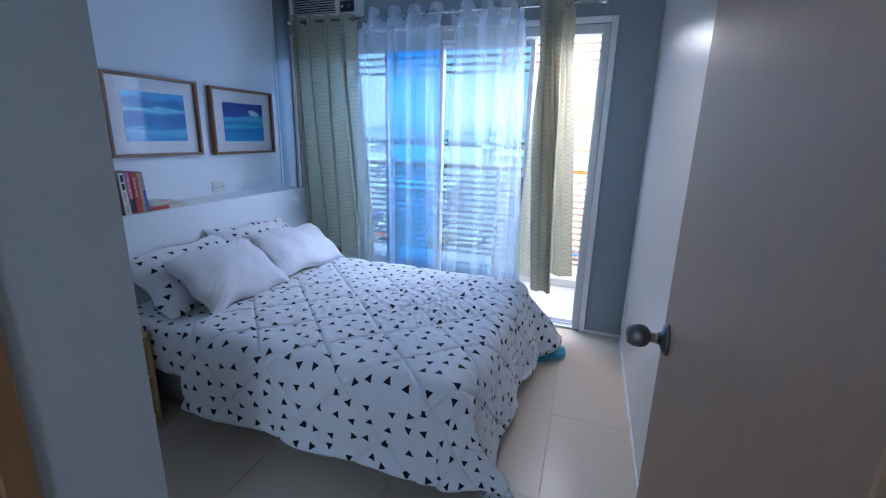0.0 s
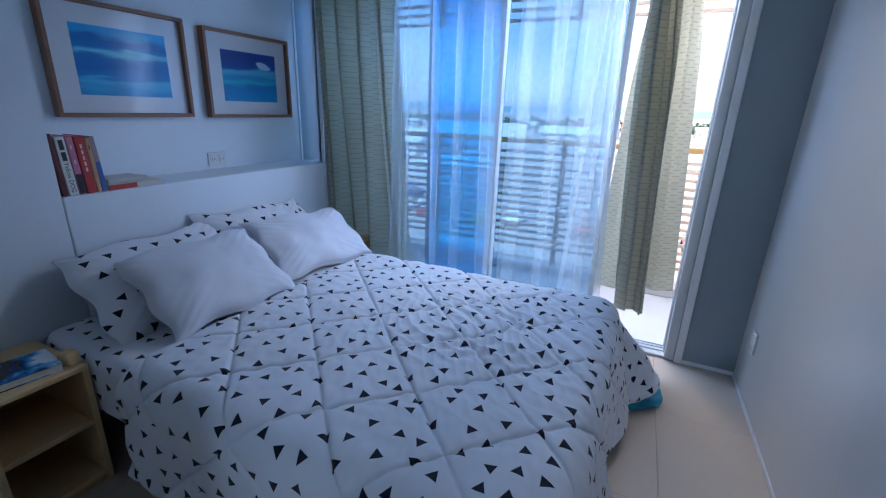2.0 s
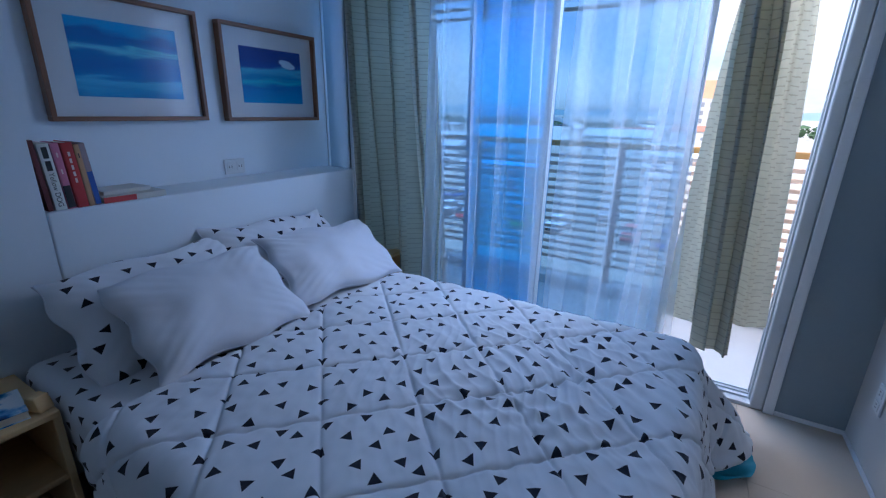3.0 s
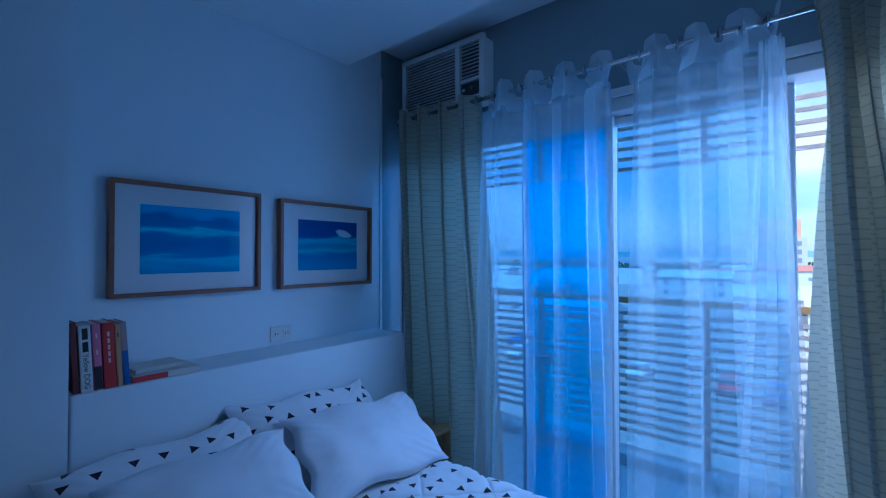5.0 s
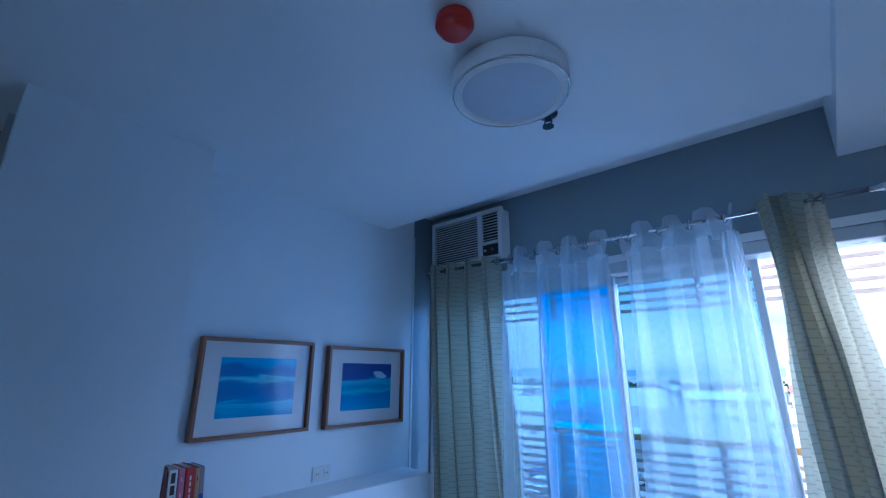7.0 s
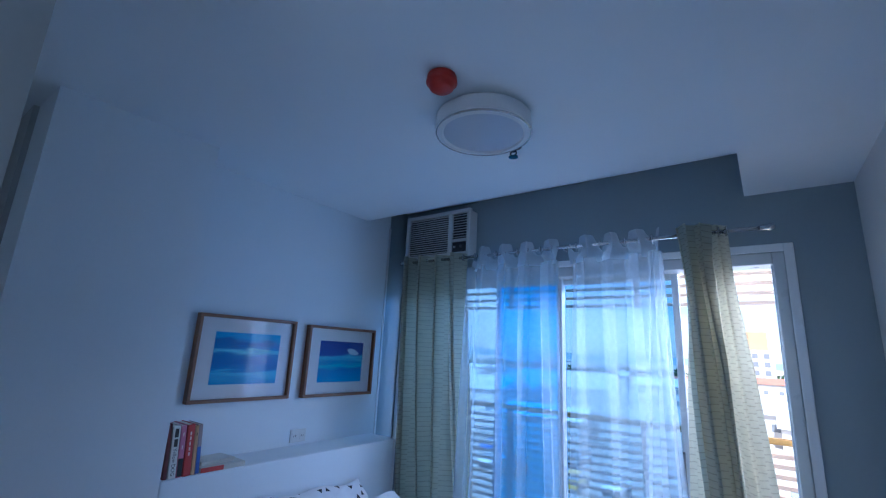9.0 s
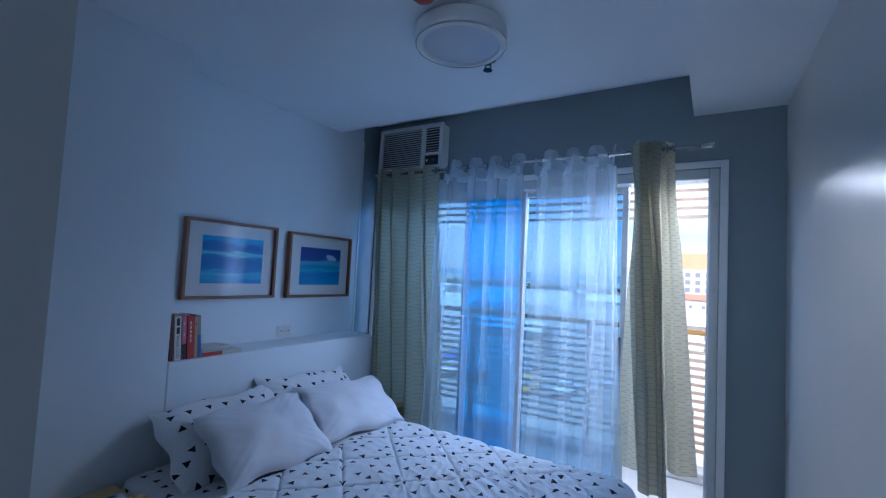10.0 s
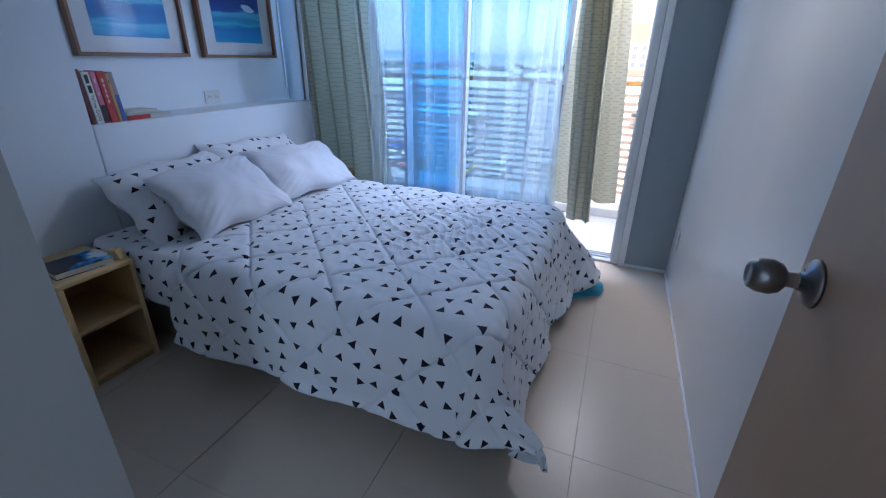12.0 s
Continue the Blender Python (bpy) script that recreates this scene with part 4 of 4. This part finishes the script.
d = thing("ceiling_lamp", (LX, LY, ZC), "round white flush ceiling lamp, switched off", "ceiling lamp")
part("housing", lathe([(0.0, -0.001), (0.178, -0.001), (0.192, -0.012), (0.194, -0.066), (0.188, -0.079), (0.166, -0.083), (0.161, -0.075), (0.0, -0.075)], 56), LAMP_BODY, d, smooth=False)
part("rim", torus(0.1895, 0.004, pose(0, 0, -0.078), 56, 6), STEEL, d, "thin metal rim", True)
part("diffuser", lathe([(0.160, -0.075), (0.126, -0.084), (0.06, -0.090), (0.0, -0.091)], 56), DIFFUSER, d, "frosted diffuser", True)
d = thing("smoke_alarm", (-0.782, 1.688, ZC), "red round smoke alarm on the ceiling", "smoke alarm")
part("base", lathe([(0, -0.001), (0.050, -0.001), (0.052, -0.006), (0.050, -0.014), (0, -0.014)], 36), RED_PLASTIC, d, smooth=True)
part("dome", lathe([(0.053, -0.014), (0.055, -0.030), (0.051, -0.034), (0.045, -0.036), (0.042, -0.050), (0.032, -0.058), (0.0, -0.062)], 36), RED_PLASTIC, d, "red plastic dome", True)
d = thing("sprinkler", (-0.812, 2.288, ZC), "small chrome fire sprinkler under the ceiling", "sprinkler")
part("escutcheon", lathe([(0, -0.001), (0.040, -0.001), (0.037, -0.009), (0.018, -0.013), (0, -0.013)], 28), CHROME, d, smooth=True)
bm = rod((0, 0, -0.012), (0, 0, -0.030), 0.011)
for s in (-1, 1):
    rod((s * 0.010, 0, -0.026), (s * 0.016, 0, -0.042), 0.0035, 8, bm)
    rod((s * 0.016, 0, -0.042), (0, 0, -0.056), 0.0035, 8, bm)
part("nozzle", bm, CHROME, d)
part("deflector", lathe([(0, -0.055), (0.022, -0.055), (0.022, -0.058), (0, -0.058)], 20), CHROME, d)


# ---- sockets ----
def socket(m, label):
    d = new("wall_socket")
    d.matrix_world = m
    tagged(d, label, "socket")
    part("plate", box((-0.056, -0.037, 0), (0.056, 0.037, 0.008), 0.003, 2), PLASTIC, d)
    for x in (-0.027, 0.027):
        o = part("outlet", box((x - 0.018, -0.022, 0.008), (x + 0.018, 0.022, 0.0105), 0.002, 1), PLASTIC, d)
        for s in (-0.007, 0.007):
            part("slot", box((x + s - 0.0015, -0.006, 0.0100), (x + s + 0.0015, 0.006, 0.0112)), DARK_PLASTIC, o)
    return d


socket(Matrix(((0, 0, 1, XL), (1, 0, 0, 2.43), (0, 1, 0, 1.030), (0, 0, 0, 1))), "white double wall socket above the headboard ledge")
socket(Matrix(((0, 0, -1, XR + 0.004), (0, -1, 0, 3.105), (1, 0, 0, 0.306), (0, 0, 0, 1))), "white wall socket low on the glossy wall")


# ---- books ----
def book_colour(name, c):
    return material(name, c, 0.45, 0.08, 20, 0.05, 90)


def book(y, w, h, dep, cover, tilt=0.0, lower=None, label="", lettering=0, ink=None, x=None):
    d = thing("book", ((XH - 0.012) if x is None else x, y, 0.9785), label, "book", "books on the ledge")
    d.matrix_world = d.matrix_world @ pose(0, 0, 0, tilt, 0, 0)
    part("page_block", box((-dep, -w / 2 + 0.0025, 0.003), (-0.003, w / 2 - 0.0025, h - 0.003)), PAPER, d)
    bm = box((-dep - 0.002, -w / 2, 0), (0, -w / 2 + 0.0025, h))
    box((-dep - 0.002, w / 2 - 0.0025, 0), (0, w / 2, h), bm=bm)
    box((-0.003, -w / 2 + 0.0024, 0), (0.001, w / 2 - 0.0024, h), 0.0008, 1, bm)
    part("cover", bm, cover, d)
    if lower:
        part("spine_band", box((0.0005, -w / 2 + 0.001, 0.004), (0.0016, w / 2 - 0.001, h * lower[0]), 0.0003, 1), lower[1], d)
    for k in range(lettering):
        z = h * (0.86 - 0.5 * k / max(lettering, 1))
        part("lettering", box((0.0005, -w * 0.10, z - h * 0.07), (0.0018, w * 0.10, z)), ink, d)
    return d


def lettering(text, size, m, mat, parent):
    cu = bpy.data.curves.new("lettering", "FONT")
    cu.body, cu.size, cu.extrude, cu.align_y = text, size, 0.0003, "CENTER"
    tmp = bpy.data.objects.new("tmp", cu)
    scene.collection.objects.link(tmp)
    me = bpy.data.meshes.new_from_object(tmp.evaluated_get(bpy.context.evaluated_depsgraph_get()))
    bpy.data.objects.remove(tmp)
    me.materials.clear()
    me.materials.append(mat)
    ob = new("lettering", me)
    ob.parent = parent
    ob.matrix_local = m
    return ob


WHITE_BK, BLACK_BK = book_colour("white_book_cover", (0.72, 0.72, 0.66)), book_colour("black_book_cover", (0.015, 0.015, 0.018))
PINK_BK, RED_BK = book_colour("pink_book_cover", (0.58, 0.19, 0.28)), book_colour("red_book_cover", (0.48, 0.035, 0.03))
TAN_BK, BLUE_BK = book_colour("tan_book_cover", (0.55, 0.32, 0.16)), book_colour("blue_book_cover", (0.05, 0.12, 0.42))
GREY_BK, CREAM_BK = book_colour("grey_pink_book_cover", (0.34, 0.27, 0.28)), book_colour("cream_book_cover", (0.60, 0.58, 0.52))
DARK_RED_BK = book_colour("dark_red_book_cover", (0.14, 0.03, 0.03))
INK, PALE_INK = book_colour("black_lettering", (0.02, 0.02, 0.02)), book_colour("pale_lettering", (0.75, 0.6, 0.55))
book(1.592, 0.014, 0.228, 0.13, DARK_RED_BK, 3, label="thin dark red book standing against the wall end")
b = book(1.620, 0.031, 0.216, 0.13, WHITE_BK, 3, label="white paperback with black spine lettering on the ledge")
for k, hh in ((0, 0.036), (1, 0.032)):
    part("lettering", box((0.0005, -0.007, 0.170 - k * 0.040), (0.0018, 0.008, 0.170 - k * 0.040 + hh)), INK, b)
lettering("Yellow DOG", 0.021, Matrix(((0, 0, 1, 0.0012), (0, 1, 0, 0.0), (-1, 0, 0, 0.124), (0, 0, 0, 1))), INK, b)
book(1.650, 0.022, 0.217, 0.13, PINK_BK, 3, (0.36, BLACK_BK), "pink paperback with a black spine foot", 2, PALE_INK)
book(1.682, 0.032, 0.218, 0.13, RED_BK, 3, None, "red paperback with pale spine lettering", 5, PALE_INK)
book(1.708, 0.015, 0.210, 0.13, TAN_BK, 3, None, "slim tan paperback standing on the ledge", 1, INK)
book(1.727, 0.018, 0.214, 0.13, GREY_BK, 4, (0.55, BLUE_BK), "grey paperback with a blue spine foot")


def flat_book(at, w, l, t, cover, band, label, turn=0.0):
    d = thing("book", at, label, "book", "", turn)
    part("page_block", box((-w + 0.003, 0.002, 0.002), (-0.002, l - 0.002, t - 0.002)), PAPER, d)
    bm = box((-w, 0, 0), (0, l, 0.002))
    box((-w, 0, t - 0.002), (0, l, t), bm=bm)
    box((-0.002, 0, 0.0018), (0.0008, l, t - 0.0018), 0.0005, 1, bm)
    part("cover", bm, cover, d)
    if band:
        part("spine_band", box((0.0004, l * band[0], 0.001), (0.0016, l * band[1], t - 0.001)), band[2], d)
    return d


flat_book((XH - 0.010, 1.742, 0.9785), 0.14, 0.215, 0.022, CREAM_BK, (0.0, 0.5, RED_BK), "cream and red paperback lying flat on the ledge")
flat_book((XH - 0.045, 1.760, 1.0010), 0.12, 0.17, 0.014, CREAM_BK, None, "cream booklet lying on the flat paperback", 6)


def glossy_cover():
    m = material("blue_white_book_cover", (0.05, 0.2, 0.5), 0.22, 0.05, 8)
    nt = m.node_tree
    co = nt.nodes.new("ShaderNodeTexCoord")
    n = nt.nodes.new("ShaderNodeTexNoise")
    n.inputs["Scale"].default_value, n.inputs["Detail"].default_value = 14, 5
    nt.links.new(co.outputs["Object"], n.inputs["Vector"])
    sep = nt.nodes.new("ShaderNodeSeparateXYZ")
    nt.links.new(co.outputs["Object"], sep.inputs["Vector"])
    ad = nt.nodes.new("ShaderNodeMath")
    ad.operation = "MULTIPLY_ADD"
    ad.inputs[1].default_value = 2.6
    nt.links.new(sep.outputs["Y"], ad.inputs[0])
    nt.links.new(n.outputs["Fac"], ad.inputs[2])
    r = nt.nodes.new("ShaderNodeValToRGB")
    e = r.color_ramp.elements
    e[0].position, e[0].color = 0.72, (0.006, 0.010, 0.02, 1)
    e[1].position, e[1].color = 0.98, (0.70, 0.78, 0.85, 1)
    for p, c in ((0.78, (0.008, 0.05, 0.16)), (0.84, (0.03, 0.2, 0.5)), (0.91, (0.2, 0.45, 0.7))):
        x = e.new(p)
        x.color = (*c, 1)
    nt.links.new(ad.outputs["Value"], r.inputs["Fac"])
    nt.links.new(r.outputs["Color"], nt.nodes["Principled BSDF"].inputs["Base Color"])
    return m


d = thing("magazine", (-1.80, 1.135, 0.4805), "thick glossy book with a dark blue sea cover on the nightstand", "book", "", -8)
part("page_block", box((-0.145, 0.003, 0.003), (0.0, 0.198, 0.024)), PAPER, d)
bm = box((-0.148, 0, 0.024), (0.003, 0.2, 0.0275), 0.001, 1)
box((-0.148, 0, 0), (0.003, 0.2, 0.003), bm=bm)
box((-0.1505, 0, 0.0028), (-0.1475, 0.2, 0.0245), bm=bm)
part("cover", bm, glossy_cover(), d, "glossy dark blue and white cover")
d = thing("wood_block", (-1.80, 1.362, 0.4805), "small tan wooden wedge beside the book on the nightstand", "wooden wedge", "", 20)
bm = box((-0.03, -0.02, 0), (0.03, 0.02, 0.045), 0.003, 1)
for v in bm.verts:
    if v.co.z > 0.02:
        v.co.x *= 0.55
put("body", bm, PINE, d)


# ---- entrance door ----
def knob_set(d, x, y, z):
    k = new("door_knob")
    k.parent = d
    m = pose(x, y, z, 0, -90, 0)
    part("rose", lathe([(0, 0.0), (0.037, 0.0), (0.037, 0.004), (0.032, 0.010), (0.016, 0.014), (0.013, 0.022), (0, 0.022)], 36, m), DARK_STEEL, k, "round satin rose", True)
    part("neck", lathe([(0.0125, 0.020), (0.0115, 0.036), (0.014, 0.040), (0.0, 0.041)], 28, m), STEEL, k, "", True)
    part("grip", lathe([(0.0, 0.036), (0.014, 0.037), (0.023, 0.044), (0.0275, 0.056), (0.0265, 0.072), (0.021, 0.084), (0.0145, 0.087), (0.013, 0.084), (0.0, 0.083)], 36, m), DARK_STEEL, k, "dark satin knob", True)
    return k


d = thing("door_1", (0, 0, 0), "open greige laminate door with a round metal knob, folded back to the wall", "door")
d["kind"] = "structure"
part("leaf", box((0.389, 0.365, 0.012), (0.425, 1.172, 2.06), 0.002, 1), DOOR_SKIN, d)
knob_set(d, 0.389, 1.108, 0.978)
part("latch_plate", box((0.398, 1.1721, 0.925), (0.416, 1.1735, 1.035)), STEEL, d)
for z in (0.25, 1.03, 1.82):
    part("hinge", rod((0.385, 0.359, z), (0.385, 0.359, z + 0.09), 0.006, 12), STEEL, d)
part("jamb", box((0.395, 0.255, 0.0), (0.515, 0.351, 2.1), 0.003, 1), DOOR_WOOD, d)

d = thing("door_2", (0, 0, 0), "brown stained wooden door in its frame beside the entrance", "door")
d["kind"] = "structure"
part("casing", box((-0.780, 0.413, 0.0), (-0.766, 0.468, 2.12), 0.003, 1), DOOR_WOOD, d)
part("casing", box((-0.780, -0.42, 2.065), (-0.766, 0.413, 2.12), 0.003, 1), DOOR_WOOD, d)
part("casing", box((-0.780, -0.475, 0.0), (-0.766, -0.42, 2.12), 0.003, 1), DOOR_WOOD, d)
part("leaf", box((-0.780, -0.42, 0.008), (-0.775, 0.413, 2.065)), DOOR_WOOD, d)

# ---- balcony ----
YB = 4.45
tagged(put("balcony_floor", box((-3.4, YW + WT, -0.25), (2.2, YB + 0.12, -0.03)), BALCONY), "pale tiled balcony floor outside the sliding door", "floor", kind="structure")
tagged(put("balcony_curb", box((-3.4, YB - 0.06, -0.03), (2.2, YB + 0.12, 0.05), 0.01, 2), BALCONY), "low pale kerb under the balcony railing", "kerb", kind="structure")
tagged(put("balcony_ceiling", box((-3.4, YW + WT, 2.44), (2.2, YB + 0.15, 2.62)), BALCONY_CEIL), "pale balcony ceiling slab", "ceiling", kind="structure")
wall("wall_balcony", [((-3.55, YW + WT, -0.25), (-3.4, YB + 0.15, 2.62))], BALCONY_CEIL, "plain side wall of the balcony")
wall("wall_balcony", [((2.2, YW + WT, -0.25), (2.35, YB + 0.15, 2.62))], BALCONY_CEIL, "plain side wall of the balcony")
wall("wall_outside", [((-4.0, YW, -14), (-2.702, YW + WT, 3.2)), ((0.602, YW, -14), (3.0, YW + WT, 3.2))], BALCONY_CEIL, "pale outer wall of the building")

d = thing("balcony_railing", (0, 0, 0), "balcony railing of cream slats with a brown top rail", "railing")
slat_me = bpy.data.meshes.new("slat")
bm = box((-2.79, -0.009, -0.0135), (2.79, 0.009, 0.0135), 0.003, 1)
bm.to_mesh(slat_me)
bm.free()
slat_me.materials.append(SLAT)


def slat(parent, z):
    o = new("slat", slat_me)
    o.parent = parent
    o.matrix_local = pose(-0.60, YB, z)


for k in range(14):
    slat(d, 0.20 + 0.0625 * k)
part("top_rail", box((-3.4, YB - 0.03, 1.085), (2.2, YB + 0.03, 1.125), 0.006, 2), RAIL_CAP, d, "orange-brown top rail")
for x in (-3.1, -1.95, -0.80, 0.35, 1.5):
    part("post", box((x - 0.02, YB + 0.011, 0.05), (x + 0.02, YB + 0.045, 1.085), 0.003, 1), POST, d, "brown post")
d = thing("balcony_screen", (0, 0, 0), "screen of cream slats under the balcony ceiling", "screen")
for k in range(5):
    slat(d, 2.02 + 0.072 * k)
for x in (-3.1, -1.95, -0.80, 0.35, 1.5):
    part("hanger", box((x - 0.018, YB + 0.011, 2.0), (x + 0.018, YB + 0.04, 2.44), 0.003, 1), POST, d)

# ---- town and distance ----
GZ = -11.0
EARTH = material("pale_ground", (0.33, 0.30, 0.26), 0.95, 0.3, 0.03, 0.0, 0.5)
ROOF_WHITE = material("white_metal_roof", (0.47, 0.48, 0.49), 0.5, 0.08, 0.2)
ROOF_RED = material("rust_red_roof", (0.35, 0.13, 0.08), 0.7, 0.15, 0.3)
HOUSE = material("pale_house_wall", (0.55, 0.52, 0.48), 0.9, 0.1, 0.3, random=0.2)
ORANGE = material("orange_tower_wall", (0.55, 0.30, 0.16), 0.9, 0.08, 0.3)
PANE = material("dark_far_window", (0.20, 0.21, 0.22), 0.2, 0.1, 2)
LEAF = material("far_tree_leaves", (0.05, 0.085, 0.035), 0.9, 0.4, 0.4)
# distance haze is put into the hill colour
HILL = material("hazy_far_hill", (0.16, 0.22, 0.24), 1.0, 0.15, 0.004)
bm = bmesh.new()
bmesh.ops.create_grid(bm, x_segments=2, y_segments=2, size=4500, matrix=Matrix.Translation((0, 4400, GZ)))
tagged(put("ground", bm, EARTH), "pale open ground reaching to the horizon", "ground", kind="structure")
rnd = random.Random(5)


def house(x, y, w, dep, h, roof, wall_mat, storeys, label):
    d = thing("house", (x, y, GZ), label, "house", "low town buildings")
    part("wall", box((-w / 2, -dep / 2, 0), (w / 2, dep / 2, h)), wall_mat, d)
    bm = bmesh.new()
    e = 0.5
    pts = [(-w / 2 - e, -dep / 2 - e, h), (w / 2 + e, -dep / 2 - e, h), (w / 2 + e, dep / 2 + e, h), (-w / 2 - e, dep / 2 + e, h),
           (-w / 2 - e, 0, h + dep * 0.16), (w / 2 + e, 0, h + dep * 0.16)]
    v = [bm.verts.new(p) for p in pts]
    for f in ((0, 1, 5, 4), (2, 3, 4, 5), (0, 4, 3), (1, 2, 5), (3, 2, 1, 0)):
        bm.faces.new([v[i] for i in f])
    part("roof", bm, roof, d)
    n = max(2, int(w / 4))
    for s in range(storeys):
        for k in range(n):
            cx, cz = -w / 2 + (k + 0.5) * w / n, (s + 0.5) * h / storeys
            part("window", box((cx - 0.7, -dep / 2 - 0.06, cz - 0.6), (cx + 0.7, -dep / 2 + 0.02, cz + 0.7)), PANE, d)
    return d


for k in range(34):
    y = rnd.uniform(55, 330)
    x = rnd.uniform(-1.1, 0.35) * y
    w, dep = rnd.uniform(9, 22), rnd.uniform(8, 14)
    white = rnd.random() < 0.65
    house(x, y, w, dep, rnd.uniform(3.2, 6.5), ROOF_WHITE if white else ROOF_RED, HOUSE, 1 if rnd.random() < 0.6 else 2,
          "low pale house with a white metal roof" if white else "low pale house with a rust red roof")
d = thing("tower_building", (-8, 250, GZ), "tall pale building with an orange upper part", "building")
part("wall", box((-9, -7, 0), (9, 7, 20)), HOUSE, d)
part("crown", box((-7, -6, 20), (7, 6, 28), 0.1, 1), ORANGE, d, "orange upper storeys")
for s in range(5):
    for k in range(4):
        part("window", box((-7.4 + 4.2 * k, -7.1, 2 + 3.6 * s), (-5.4 + 4.2 * k, -6.9, 4 + 3.6 * s)), PANE, d)
# parked cars on the open ground below
RUBBER = material("black_tyre_rubber", (0.02, 0.02, 0.02), 0.8, 0.1, 5)
CAR_PAINTS = [("red", (0.5, 0.03, 0.02)), ("yellow", (0.65, 0.40, 0.03)), ("white", (0.7, 0.7, 0.7)), ("blue", (0.03, 0.10, 0.4)), ("silver", (0.45, 0.45, 0.46))]
CAR_MATS = {n: material(n + "_car_paint", c, 0.3, 0.03, 2, coat=0.4) for n, c in CAR_PAINTS}


def car(x, y, turn, paint):
    d = thing("car", (x, y, GZ), paint + " car parked on the open ground", "car", "parked cars", turn)
    part("body", box((-2.1, -0.85, 0.35), (2.1, 0.85, 0.95), 0.15, 2), CAR_MATS[paint], d)
    bm = box((-1.2, -0.75, 0.93), (1.0, 0.75, 1.5), 0.12, 2)
    for v in bm.verts:
        if v.co.z > 1.3:
            v.co.x *= 0.72
    part("cabin", bm, PANE, d, "dark glazed cabin")
    part("roof", box((-0.8, -0.62, 1.485), (0.65, 0.62, 1.53), 0.02, 1), CAR_MATS[paint], d)
    for wx in (-1.3, 1.3):
        for wy in (-0.8, 0.8):
            part("wheel", rod((wx, wy - 0.1, 0.33), (wx, wy + 0.1, 0.33), 0.33, 18), RUBBER, d, "black tyre")
    return d


for k, paint in enumerate(("yellow", "red", "white", "blue", "red", "silver", "white", "yellow", "silver", "red", "white", "blue")):
    car(8.5 - 3.6 * k + 0.3 * math.sin(k * 5.1), 48.0 + 0.8 * math.sin(k * 3.3) + (9.0 if k % 3 == 2 else 0), 88 + 5 * math.sin(k * 2.1), paint)
# a long hall with a bowed white roof
d = thing("hall", (-75, 210, GZ), "long hall with a bowed white roof", "hall")
part("wall", box((-22, -12, 0), (22, 12, 7)), HOUSE, d)
bm = bmesh.new()
prev = None
for k in range(17):
    a = -1 + k / 8
    ring = [bm.verts.new((22.6 * a, s * 12.6, 7 + 4.2 * (1 - a * a))) for s in (-1, 1)]
    if prev:
        bm.faces.new((prev[0], ring[0], ring[1], prev[1]))
    prev = ring
bmesh.ops.solidify(bm, geom=bm.faces[:], thickness=0.3)
part("roof", bm, ROOF_WHITE, d)

# tree belts: many small leaf clumps
verts, faces = [], []
for k in range(2600):
    y = rnd.uniform(330, 460)
    x = rnd.uniform(-1.3, 0.5) * y
    top = rnd.uniform(2, 8.5) * (1 if y > 200 else 0.7)
    c = Vector((x, y, GZ + top * rnd.uniform(0.3, 1)))
    r = rnd.uniform(0.9, 2.6)
    base = len(verts)
    for q in range(6):
        v = Vector((rnd.gauss(0, 1), rnd.gauss(0, 1), rnd.gauss(0, 0.7))).normalized() * r * rnd.uniform(0.7, 1.3)
        verts.append(tuple(c + v))
    for f in ((0, 1, 2), (0, 3, 4), (1, 4, 5), (2, 3, 5), (0, 2, 5), (1, 3, 5)):
        faces.append(tuple(base + i for i in f))
me = bpy.data.meshes.new("tree_belt")
me.from_pydata(verts, [], faces)
me.materials.append(LEAF)
tagged(new("tree_belt", me), "distant belts of dark green trees", "trees", kind="stuff")
bm = bmesh.new()
prev = None
for k in range(121):
    x = -3600 + 60 * k
    z = GZ + 40 + 70 * max(0, noise.noise((x * 0.0011, 0.3, 0.7))) + 22 * noise.noise((x * 0.006, 2.3, 0.1))
    row = [bm.verts.new((x, 3300, GZ - 2)), bm.verts.new((x, 3500, max(z, GZ + 8))), bm.verts.new((x, 4200, GZ - 2))]
    if prev:
        for i in (0, 1):
            bm.faces.new((prev[i], row[i], row[i + 1], prev[i + 1]))
    prev = row
tagged(put("hills", bm, HILL, smooth=True), "low hazy hills along the horizon", "hills", kind="structure")

# ---- floor tiles ----
TX, TY, TS, JOINT, CROSS = 0.072, 2.775, 0.60, 0.0026, 0.0009
tile_meshes = {}
for i in range(-6, 2):
    for j in range(-10, 2):
        lo = Vector((max(TX + (i - 1) * TS, -2.60), max(TY + (j - 1) * TS, -2.8)))
        hi = Vector((min(TX + i * TS, XR + 0.03), min(TY + j * TS, YW)))
        if hi.x - lo.x < 0.02 or hi.y - lo.y < 0.02:
            continue
        key = (round(hi.x - lo.x, 3), round(hi.y - lo.y, 3))
        key = (*key, round(lo.y, 3))
        if key not in tile_meshes:
            me = bpy.data.meshes.new("tile")
            bm = box((-key[0] / 2 + JOINT / 2, -key[1] / 2 + CROSS / 2, -0.006), (key[0] / 2 - JOINT / 2, key[1] / 2 - CROSS / 2, 0.0), 0.0005, 1)
            for v in bm.verts:
                v.co.x += 0.03 * (2.6 - (lo.y + hi.y) / 2 - v.co.y)
            bm.to_mesh(me)
            bm.free()
            me.materials.append(TILE)
            tile_meshes[key] = me
        o = new("tile", tile_meshes[key])
        o.parent = floor
        o.matrix_local = pose((lo.x + hi.x) / 2, (lo.y + hi.y) / 2, 0)
